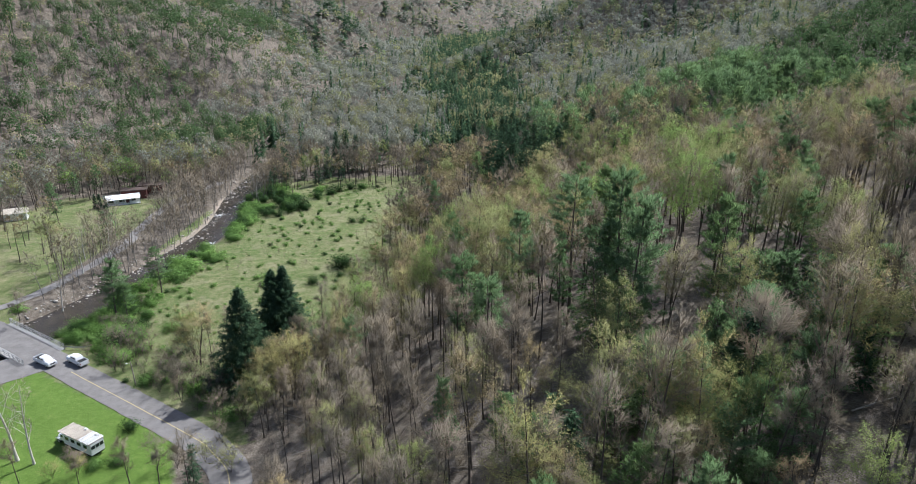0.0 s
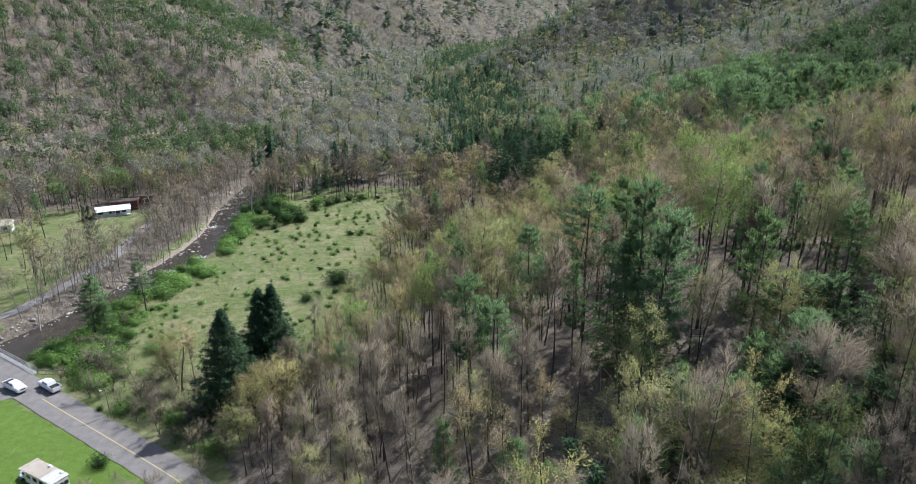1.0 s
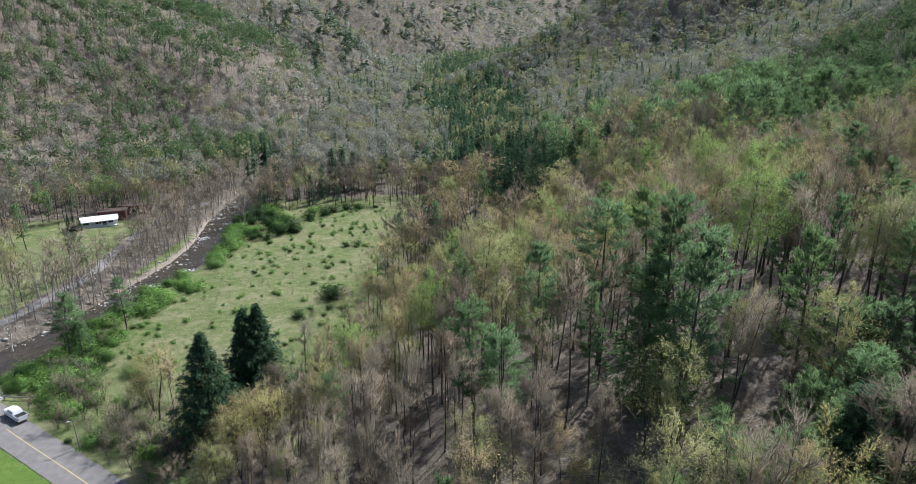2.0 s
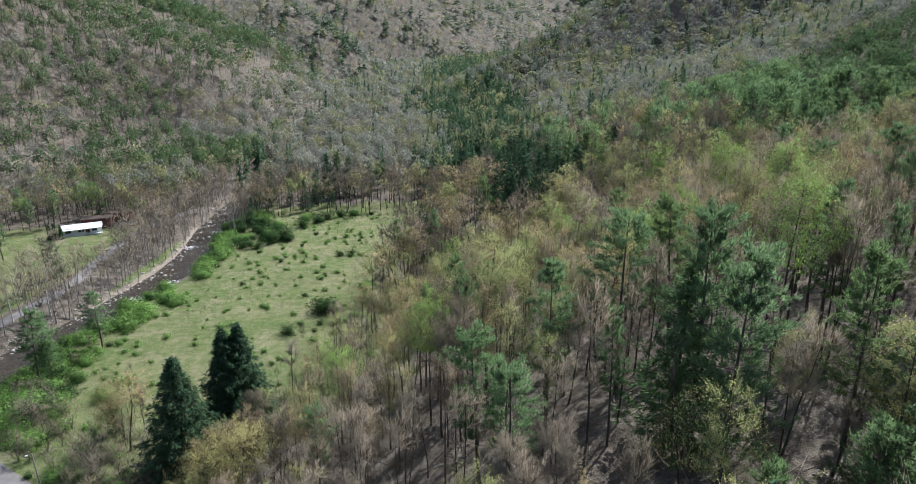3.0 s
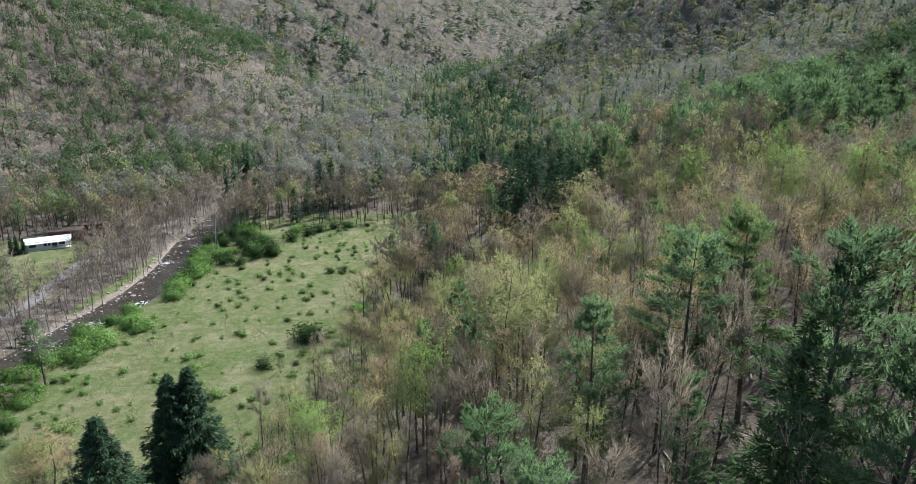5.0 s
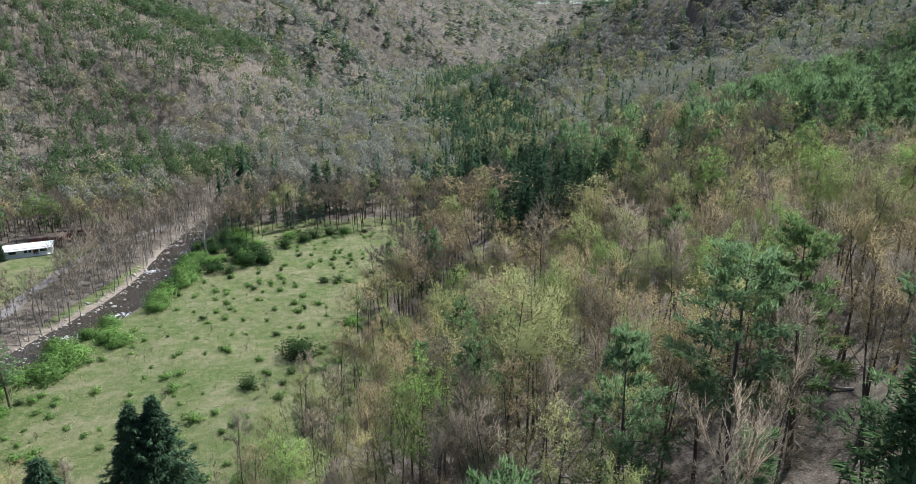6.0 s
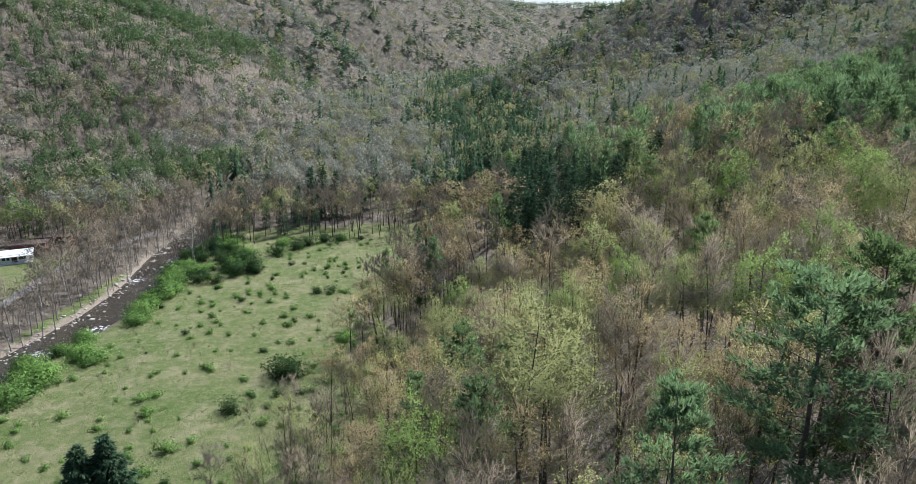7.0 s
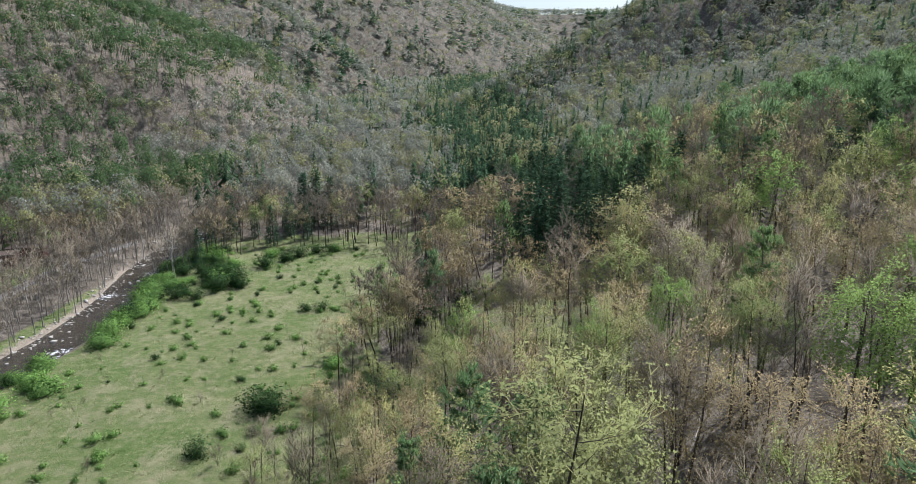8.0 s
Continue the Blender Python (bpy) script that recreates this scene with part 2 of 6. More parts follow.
GROUND = ground_material()
ASPHALT = speckled("worn_asphalt", [(0.3, (0.118, 0.11, 0.102)), (0.5, (0.172, 0.162, 0.15)), (0.7, (0.235, 0.222, 0.205))], 0.5, 0.9, bump=0.3, fine=30.0, spec=0.2)
GRAVEL_ROAD = speckled("grey_gravel_road", [(0.3, (0.15, 0.14, 0.13)), (0.7, (0.27, 0.255, 0.235))], 0.6, 0.95, bump=0.4, fine=14.0, spec=0.1)
YELLOW_PAINT = speckled("yellow_road_paint", [(0.3, (0.27, 0.24, 0.17)), (0.6, (0.44, 0.36, 0.16))], 2.0, 0.8)
ROCK = speckled("river_stone", [(0.3, (0.22, 0.20, 0.17)), (0.7, (0.55, 0.51, 0.45))], 0.8, 0.9, bump=0.4)


def water_material():
    m, nodes, links, b = material("river_water", 0.08, 0.0, 0.5)
    co = nodes.new("ShaderNodeTexCoord").outputs["Object"]
    n = noise_node(nodes, links, 0.5, 6, 0.7, co)
    a = nodes.new("ShaderNodeAttribute")
    a.attribute_name = "riffle"
    foam_n = noise_node(nodes, links, 1.3, 5, 0.75, co)
    s = nodes.new("ShaderNodeMath")
    s.operation = "MULTIPLY"
    links.new(a.outputs["Fac"], s.inputs[0])
    links.new(foam_n.outputs["Fac"], s.inputs[1])
    f = nodes.new("ShaderNodeMapRange")
    f.inputs["From Min"].default_value, f.inputs["From Max"].default_value = 0.5, 0.62
    links.new(s.outputs[0], f.inputs["Value"])
    bed = ramp(nodes, [(0.3, (0.022, 0.018, 0.013)), (0.7, (0.062, 0.050, 0.036))])
    links.new(n.outputs["Fac"], bed.inputs["Fac"])
    links.new(mixed(nodes, links, "MIX", f.outputs[0], bed.outputs["Color"], (0.75, 0.77, 0.78)), b.inputs["Base Color"])
    rr = nodes.new("ShaderNodeMapRange")
    links.new(f.outputs[0], rr.inputs["Value"])
    rr.inputs["To Min"].default_value, rr.inputs["To Max"].default_value = 0.08, 0.7
    links.new(rr.outputs[0], b.inputs["Roughness"])
    bp = nodes.new("ShaderNodeBump")
    bp.inputs["Strength"].default_value, bp.inputs["Distance"].default_value = 0.5, 0.2
    n2 = noise_node(nodes, links, 1.6, 4, 0.7, co)
    links.new(n2.outputs["Fac"], bp.inputs["Height"])
    links.new(bp.outputs["Normal"], b.inputs["Normal"])
    return m


WATER = water_material()

# ---- the lie of the land ----
RIGHT_FOOT = ((0, -34), (60, -36), (95, -38), (130, -34), (155, -28), (180, -15), (200, -20), (235, -23), (270, -14), (320, -6), (450, 5), (560, 2),
              (600, -18), (640, -27), (680, -17), (730, 2), (790, 32), (860, 70), (950, 130), (1020, 200), (1100, 300), (1400, 650), (2000, 1200), (5000, 3000))
RIGHT_SLOPE = ((0, 0.38), (100, 0.37), (150, 0.29), (220, 0.27), (320, 0.30), (380, 0.28), (440, 0.25), (510, 0.26), (580, 0.34), (650, 0.45), (740, 0.52), (5000, 0.55))
LEFT_FOOT = ((0, -260), (100, -230), (200, -190), (250, -165), (328, -137), (406, -100), (510, -86), (560, -92), (640, -150), (720, -120), (800, -80),
             (860, -90), (950, -140), (1050, -90), (1200, 10), (1500, 150), (2000, 325), (3000, 520), (5000, 900))
FLOOR = ((0, 0), (280, 0), (500, 8), (750, 18), (900, 24), (1300, 35), (5000, 60))
RIVER = ((-140, 70), (-125, 90), (-112, 108), (-104, 125), (-97, 138), (-94, 150), (-91, 165), (-88.3, 180), (-86, 192), (-84.5, 205), (-84.5, 218), (-86, 230),
         (-90, 250), (-92, 275), (-93, 300), (-88, 340), (-66, 430), (-50, 520), (-40, 640))
RIVER_HALF = ((70, 5), (125, 5.5), (140, 6.2), (155, 4.5), (180, 3.4), (240, 3.0), (640, 3.0))
ROAD = ((-128, 146), (-113, 136.5), (-101, 129), (-90.5, 122.2), (-82.5, 117), (-73.8, 111.3), (-65.2, 105.8), (-57.2, 100.6), (-49.8, 95.8), (-43.1, 91.3), (-37, 85), (-33, 76), (-32, 60), (-34, 30), (-40, -20))
SIDE_ROAD = ((-87, 119), (-97, 110), (-108, 101), (-122, 90), (-140, 78))
LANE = ((-120, 138), (-112.5, 144), (-108, 156), (-105.3, 170), (-104.3, 182), (-104, 190), (-107.5, 205), (-110, 225), (-111, 244), (-107, 258), (-103, 272))
HILL_ROAD = ((-200, 290), (-186, 312), (-172, 335), (-156, 370), (-142, 406), (-135, 450), (-133, 500), (-140, 530))


def table(rows, y):
    a = np.array(rows, float)
    return np.interp(y, a[:, 0], a[:, 1])


def soft_table(rows, y, reach=12.0):
    return (table(rows, y - reach) + 2 * table(rows, y) + table(rows, y + reach)) / 4


def smooth(a, b, v):
    t = np.clip((v - a) / (b - a), 0, 1)
    return t * t * (3 - 2 * t)


def off_line(line, x, y):
    """Distance from a line of points, and the distance along it."""
    a = np.array(line, float)
    best, along, run = np.full(np.shape(x), 1e9), np.zeros(np.shape(x)), 0.0
    for p, q in zip(a[:-1], a[1:]):
        d = q - p
        n = np.hypot(*d)
        s = np.clip(((x - p[0]) * d[0] + (y - p[1]) * d[1]) / n**2, 0, 1)
        r = np.hypot(x - p[0] - s * d[0], y - p[1] - s * d[1])
        along = np.where(r < best, run + s * n, along)
        best = np.minimum(best, r)
        run += n
    return best, along


def ripple(x, y, wave, seed=0.0):
    """Cheap smooth unevenness from crossing waves, about -1 to 1."""
    k = 6.283 / wave
    return (np.sin(k * (x * 0.83 + y * 0.56) + seed) + np.sin(k * 1.37 * (x * -0.45 + y * 0.89) + 2.1 * seed + 1) + np.sin(k * 0.71 * (x * 0.97 - y * 0.24) + seed * 3.3 + 2)) / 3


def land(x, y):
    x, y = np.asarray(x, float), np.asarray(y, float)
    base = table(FLOOR, y)
    d = np.maximum(x - soft_table(RIGHT_FOOT, y), 0)
    s = soft_table(RIGHT_SLOPE, y)
    right = s * np.maximum(d - 3 * (1 - np.exp(-d / 3)), 0)
    right = np.minimum(right + 0.2 * np.maximum(d - 150, 0), 45 + 0.24 * d)
    e = np.maximum(soft_table(LEFT_FOOT, y, 20) - x, 0)
    e = np.maximum(e - 3 * (1 - np.exp(-e / 3)), 0)
    steep = 0.45 + 0.2 * smooth(600, 900, y)
    left = np.minimum(0.8 * e, 17 + steep * e)
    bench = 1 - smooth(370, 430, y)  # a gentler foot under the slope
    left = left * (1 - bench) + bench * np.minimum(0.3 * e + 0.42 * np.maximum(e - 45, 0), 17 + steep * e)
    rough = np.minimum((right + left) / 12, 1)
    z = base + right + left
    z = np.where(z > 230, 230 + 60 * (1 - np.exp(-(z - 230) / 60)), z)
    z = z + rough * (1.6 * ripple(x, y, 47) + 0.5 * ripple(x, y, 13, 1) + np.minimum(y / 400, 4) * 2.5 * ripple(x, y, 170, 2))
    z = z + (1 - rough) * (0.25 * ripple(x, y, 31, 4) + 0.10 * ripple(x, y, 9, 5))
    z = z + 308 * smooth(2300, 3200, y) * np.exp(-((x - 600) / 2600) ** 2) * np.clip((300 - z) / 300, 0, 1)
    # levelled roads and the river's bed
    for line, half, at in ((ROAD, 3.9, 0.0), (SIDE_ROAD, 4.0, 0.0), (LANE, 2.6, 0.9)):
        r, _ = off_line(line, x, y)
        w = 1 - smooth(half, half + 5, r)
        z = z * (1 - w) + (at - 0.06) * w
    bank = smooth(-92, -99, x) * smooth(150, 175, y) * (1 - smooth(300, 340, y))
    z = z + 0.9 * bank * (1 - smooth(0, 3, np.abs(z)))
    r, _ = off_line(RIVER, x, y)
    half = table(RIVER_HALF, y)
    w = 1 - smooth(half - 1.0, half + 4.5, r)
    z = z - w * (np.maximum(z, 0) * 1.0 + 2.3) * (y < 420)
    return z


def in_meadow(x, y):
    """Grass of the valley floor, between the river's thicket and the hillside."""
    d = x - soft_table(RIGHT_FOOT, y)
    r, _ = off_line(RIVER, x, y)
    edge = 1.5 * ripple(x, y, 17, 7) + 0.8 * ripple(x, y, 6, 8)
    more = 11 * (1 - smooth(176, 192, y)) * smooth(112, 124, y)
    east = 1 - smooth(-2 + edge + more, 3 + edge + 1.5 * more, d)
    return east * smooth(5, 8, r + edge) * smooth(105, 109, y + 0.64 * (x + 60)) * (1 - smooth(278, 300, y + 2 * edge - 0.15 * (x + 30))) * (x > -95)


def in_lawn(x, y):
    # mown grass beside the road
    ax = (y - (105.1 + (x + 70) * -0.60))
    side = 1 - smooth(-0.5, 0.8, ax)
    return side * smooth(-92, -88, x) * (1 - smooth(-50, -44, x + 0.4 * (y - 88))) * smooth(74, 79, y)


def lines(*spans):
    """Grid lines from spans of (start, end, step)."""
    out = []
    for a, b, s in spans:
        out += list(np.arange(a, b, s))
    return np.array(out + [spans[-1][1]], float)


def net(name, verts, faces, mat=None, smooth_shade=False, attrs=None):
    """A mesh from arrays of corners and of triangles or quads."""
    verts, faces = np.asarray(verts, np.float32), np.asarray(faces, np.int32)
    me = bpy.data.meshes.new(name)
    k = faces.shape[1]
    me.vertices.add(len(verts))
    me.vertices.foreach_set("co", verts.ravel())
    me.loops.add(faces.size)
    me.loops.foreach_set("vertex_index", faces.ravel())
    me.polygons.add(len(faces))
    me.polygons.foreach_set("loop_start", np.arange(0, faces.size, k, dtype=np.int32))
    if smooth_shade:
        me.polygons.foreach_set("use_smooth", np.ones(len(faces), bool))
    for key, values in (attrs or {}).items():
        me.attributes.new(key, "FLOAT", "POINT").data.foreach_set("value", np.asarray(values, np.float32))
    me.update(calc_edges=True)
    if mat:
        me.materials.append(mat)
    return me


def grid_faces(n, m):
    i = np.arange(n * m).reshape(n, m)
    return np.stack([i[:-1, :-1], i[1:, :-1], i[1:, 1:], i[:-1, 1:]], -1).reshape(-1, 4)


gx = lines((-4600, -1000, 180), (-1000, -300, 35), (-300, -150, 6), (-150, -110, 3), (-110, -35, 1.5), (-35, 60, 2.5), (60, 160, 5), (160, 400, 12), (400, 1000, 40), (1000, 4600, 180))
gy = lines((-600, 0, 60), (0, 70, 8), (70, 290, 1.8), (290, 420, 4), (420, 1100, 9), (1100, 1800, 25), (1800, 3400, 60), (3400, 4800, 140))
GX, GY = np.meshgrid(gx, gy, indexing="ij")
GZ = land(GX, GY)
r_lane, _ = off_line(LANE, GX, GY)
r_river, _ = off_line(RIVER, GX, GY)
half_river = table(RIVER_HALF, GY)
verge = (1 - smooth(4.5, 9, off_line(ROAD, GX, GY)[0])) * (GY > 90)
yard = 1.15 * smooth(-165, -155, GX) * (1 - smooth(-112, -106, GX)) * smooth(120, 150, GY) * (1 - smooth(235, 262, GY))
glade = smooth(-16, -8, GX) * (1 - smooth(22, 32, GX)) * smooth(172, 182, GY) * (1 - smooth(206, 216, GY))
grass = np.clip(np.maximum.reduce([in_meadow(GX, GY), 0.8 * yard, 0.75 * verge, 0.55 * glade]), 0, 1)
west = GX < table([(y, x) for x, y in RIVER], GY)
gravel = (1 - smooth(half_river - 0.5, half_river + 2.2, r_river)) * (GY < 420) * 0.5
gravel = np.maximum(gravel, west * (1 - smooth(half_river + 1.5, half_river + 5, r_river)) * smooth(168, 186, GY) * (1 - smooth(246, 262, GY)) * 0.95)
gravel = np.maximum(gravel, (1 - smooth(1.5, 4.0, off_line(HILL_ROAD, GX, GY)[0])) * 0.45)
ground = new("ground", net("ground", np.stack([GX, GY, GZ], -1).reshape(-1, 3), grid_faces(len(gx), len(gy)), GROUND, True,
                           {"grass": grass.ravel(), "lawn": in_lawn(GX, GY).ravel(), "gravel": gravel.ravel()}))
tagged(ground, "valley ground of meadow grass, leaf litter and river gravel", "ground", kind="structure")


def ribbon(line, half, step=2.0):
    """Points along a smoothed line with its left and right edges."""
    a = np.array(line, float)
    run = np.r_[0, np.cumsum(np.hypot(*np.diff(a, axis=0).T))]
    s = np.arange(0, run[-1], step)
    p = np.stack([np.interp(s, run, a[:, 0]), np.interp(s, run, a[:, 1])], 1)
    for _ in range(3):
        p[1:-1] = (p[:-2] + 2 * p[1:-1] + p[2:]) / 4
    d = np.gradient(p, axis=0)
    d /= np.hypot(*d.T)[:, None]
    n = np.stack([-d[:, 1], d[:, 0]], 1)
    return p, n, s


def strip(name, line, offsets, z, mat, step=2.0, wobble=0.0, span=None, attrs=None):
    p, n, s = ribbon(line, 0, step)
    if span:
        keep = (s >= span[0]) & (s <= span[1])
        p, n, s = p[keep], n[keep], s[keep]
    rows = []
    for k, o in enumerate(offsets):
        edge = wobble * (ripple(p[:, 0], p[:, 1], 7, k) + 0.6 * ripple(p[:, 0], p[:, 1], 2.6, k + 3)) * (k in (0, len(offsets) - 1))
        q = p + n * (o + np.sign(o) * edge)[:, None] if wobble else p + n * o
        rows.append(np.c_[q, z(q[:, 0], q[:, 1]) if callable(z) else np.full(len(q), z)])
    v = np.stack(rows, 1)
    return new(name, net(name, v.reshape(-1, 3), grid_faces(len(s), len(offsets))[:, ::-1], mat, True, attrs(v) if attrs else None))


road = strip("road", ROAD, (-2.9, -2, 0, 2, 3.4), lambda x, y: 0.03 + 0 * x, ASPHALT, 1.0, 0.08)
tagged(road, "worn grey asphalt road with a faded yellow centre line", "road", kind="structure")
line = strip("centre_line", ROAD, (-0.09, 0.09), 0.038, YELLOW_PAINT, 1.0, 0.02, span=(58, 190))
tagged(line, "faded yellow centre line on the asphalt", "road marking", kind="structure")
side = strip("side_road", SIDE_ROAD, (-6.5, -3, 0, 3, 4.5), 0.022, ASPHALT, 1.5, 0.3)
tagged(side, "grey asphalt side road joining at the bridge", "road", kind="structure")
lane = strip("lane", LANE, (-1.7, -0.9, 0, 0.9, 1.7), lambda x, y: np.maximum(land(x, y), 0.6) + 0.06, GRAVEL_ROAD, 2.0, 0.25)
tagged(lane, "pale grey lane along the far river bank", "road", kind="structure")


def riffles(v):
    x, y = v[..., 0], v[..., 1]
    r = smooth(158, 170, y) * (0.75 + 0.35 * ripple(x, y, 11, 2))
    return {"riffle": r.ravel()}


river = strip("river", RIVER, (-9, -6, -3, 0, 3, 6, 9), lambda x, y: -1.3 + 0.006 * np.maximum(y - 150, 0), WATER, 2.0, attrs=riffles)
tagged(river, "shallow brown river with white riffles between stones", "river", kind="structure")

# ---- plants: how each kind grows ----
def unit(v):
    v = np.asarray(v, float)
    return v / np.maximum(np.linalg.norm(v, axis=-1, keepdims=True), 1e-9)


def tubes(name, segs, mat):
    """Tapered limbs, each (start, end, radius, radius, sides), as one mesh."""
    verts, faces, base = [], [], 0
    for p, q, r0, r1, n in segs:
        p, q = np.asarray(p, float), np.asarray(q, float)
        d = unit(q - p)
        a = unit(np.cross(d, (0.31, 0.87, 0.11) if abs(d[2]) > 0.8 else (0, 0, 1)))
        b = np.cross(d, a)
        t = np.arange(n) * 2 * np.pi / n
        ring = np.cos(t)[:, None] * a + np.sin(t)[:, None] * b
        verts += [p + r0 * ring, q + r1 * ring]
        i = np.arange(n)
        faces.append(np.stack([base + i, base + (i + 1) % n, base + n + (i + 1) % n, base + n + i], 1))
        base += 2 * n
    return net(name, np.concatenate(verts), np.concatenate(faces), mat, True)


def slivers(p, d, length, width, rng, out=None):
    """Thin triangles from points p along directions d; out: where their faces look, more or less."""
    side = unit(np.cross(d, rng.normal(size=d.shape) * (1.0 if out is None else 0.45) + (0 if out is None else out)))
    w = np.asarray(width)[..., None] if np.ndim(width) else width
    length = np.asarray(length)[..., None] if np.ndim(length) else length
    return np.stack([p - side * w / 2, p + side * w / 2, p + d * length], 1)


def flakes(p, size, rng, out=(0, 0, 0.4)):
    """Small pointed leaves at points p, that look more or less along out."""
    n = unit(rng.normal(size=p.shape) * 0.55 + out)
    a = unit(np.cross(n, rng.normal(size=p.shape)))
    b = np.cross(n, a)
    s = (size * rng.uniform(0.6, 1.3, len(p)))[:, None]
    return np.stack([p - a * s * 0.5, p - b * s * 0.42 + a * s * 0.2, p + b * s * 0.42 + a * s * 0.35], 1)


def look_out(v, f, n):
    """Triangles turned to the side that the normals n of their corners look to."""
    g = np.cross(v[f[:, 1]] - v[f[:, 0]], v[f[:, 2]] - v[f[:, 0]])
    back = np.einsum("ij,ij->i", g, n[f].mean(1)) < 0
    return np.where(back[:, None], f[:, ::-1], f)


def loose(name, groups, mat, head=None, lift=0.12):
    """One mesh out of groups of separate triangles or quads; head: centre and half sizes of the round crown that they shade as."""
    verts, faces, base = [], [], 0
    for g in groups:
        if len(g) == 0:
            continue
        k = g.shape[1]
        i = np.arange(len(g) * k).reshape(-1, k) + base
        if k == 4:
            i = np.concatenate([i[:, :3], i[:, [0, 2, 3]]])
        verts.append(g.reshape(-1, 3))
        faces.append(i)
        base += g.shape[0] * k
    v, f = np.concatenate(verts), np.concatenate(faces)
    if head is None:
        return net(name, v, f, mat)
    n = unit((v - head[0]) / head[1] + (0, 0, lift))
    me = net(name, v, look_out(v, f, n), mat, True)
    me.normals_split_custom_set_from_vertices(n.astype(np.float32))
    return me


def path_along(p, d, length, n, rng, wander, lift):
    pts = [np.asarray(p, float)]
    for _ in range(n):
        d = unit(d + rng.normal(size=3) * wander + (0, 0, lift))
        pts.append(pts[-1] + d * length / n)
    return pts, d


def grow_broadleaf(rng, H, limbs=13, subs=4, clear=0.42, spread=0.27, rise=(0.5, 1.3), lean=0.03, forked=False, thick=0.0105):
    """Trunk and limbs of a broadleaved tree, and the twig starts."""
    segs, tips = [], []
    stems = [((0, 0, 0), (rng.normal() * lean, rng.normal() * lean, 1.0), H, H * thick)]
    if forked:
        stems = [((0, 0, 0), (np.cos(a) * 0.22, np.sin(a) * 0.22, 1.0), H * rng.uniform(0.85, 1), H * thick * 0.8) for a in rng.uniform(0, 6.28) + np.arange(3) * 2.1]
    for start, way, tall, r in stems:
        pts, _ = path_along(start, unit(way), tall, 9, rng, 0.045, 0.05)
        rad = r * (1 - np.linspace(0, 1, 10) ** 1.1 * 0.9)
        rad[0] *= 1.35
        for i in range(9):
            segs.append((pts[i], pts[i + 1], rad[i], rad[i + 1], 6 if i < 5 else 4))
        az = rng.uniform(0, 6.28)
        count = limbs if not forked else max(limbs // 2, 4)
        for k in range(count):
            s = clear + (0.97 - clear) * ((k + rng.uniform(0, 0.9)) / count)
            i = min(int(s * 9), 8)
            p = pts[i] + (pts[i + 1] - pts[i]) * (s * 9 - i)
            az += 2.4 + rng.normal() * 0.4
            way = unit((np.cos(az), np.sin(az), rng.uniform(*rise)))
            long = H * spread * (1.2 - 0.85 * s) * rng.uniform(0.65, 1.25) * (0.6 + 0.9 * min((s - clear) / 0.25, 0.5))
            r0 = max(0.022, np.interp(s, np.linspace(0, 1, 10), rad) * 0.34)
            lp, ld = path_along(p, way, long, 3, rng, 0.16, 0.10)
            for j in range(3):
                segs.append((lp[j], lp[j + 1], r0 * (1 - j * 0.28), r0 * (0.72 - j * 0.28), 4 if j == 0 else 3))
            for m in range(subs):
                u = 0.3 + 0.7 * (m + rng.uniform(0, 0.9)) / subs
                j = min(int(u * 3), 2)
                q = lp[j] + (lp[j + 1] - lp[j]) * (u * 3 - j)
                sd = unit(ld + rng.normal(size=3) * 0.75 + (0, 0, 0.25))
                sl = long * rng.uniform(0.3, 0.55)
                segs.append((q, q + sd * sl, r0 * 0.33, 0.012, 3))
                tips.append((q + sd * sl * 0.45, sd, sl))
                tips.append((q + sd * sl, sd, sl))
            tips.append((lp[3], ld, long * 0.4))
        tips.append((pts[9], np.array((0, 0, 1.0)), H * 0.06))
    return segs, tips


def sprays_of(tips, rng, longs, fines, twig_len, width, centre):
    """Twigs forking from the ends of the limbs, finer ones forking from those, and where the finest end."""
    p0, d0 = np.array([t[0] for t in tips], float), np.array([t[1] for t in tips], float)
    run = np.array([t[2] for t in tips], float)
    i = np.repeat(np.arange(len(tips)), longs)
    d = unit(d0[i] + rng.normal(size=(len(i), 3)) * 0.55 + (0, 0, 0.22))
    p = p0[i] - d0[i] * (rng.uniform(0, 0.6, len(i)) * run[i])[:, None]
    long = rng.uniform(*twig_len, len(i))
    j = np.repeat(np.arange(len(p)), fines)
    e = unit(d[j] + rng.normal(size=(len(j), 3)) * 0.6 + (0, 0, 0.12))
    q = p[j] + d[j] * (rng.uniform(0.2, 0.95, len(j)) * long[j])[:, None]
    short = long[j] * rng.uniform(0.3, 0.7, len(j))
    tris = np.concatenate([slivers(p, d, long, width, rng, unit(p - centre) + (0, 0, 0.25)), slivers(q, e, short, width * 0.8, rng, unit(q - centre) + (0, 0, 0.25))])
    return tris, q, e, short


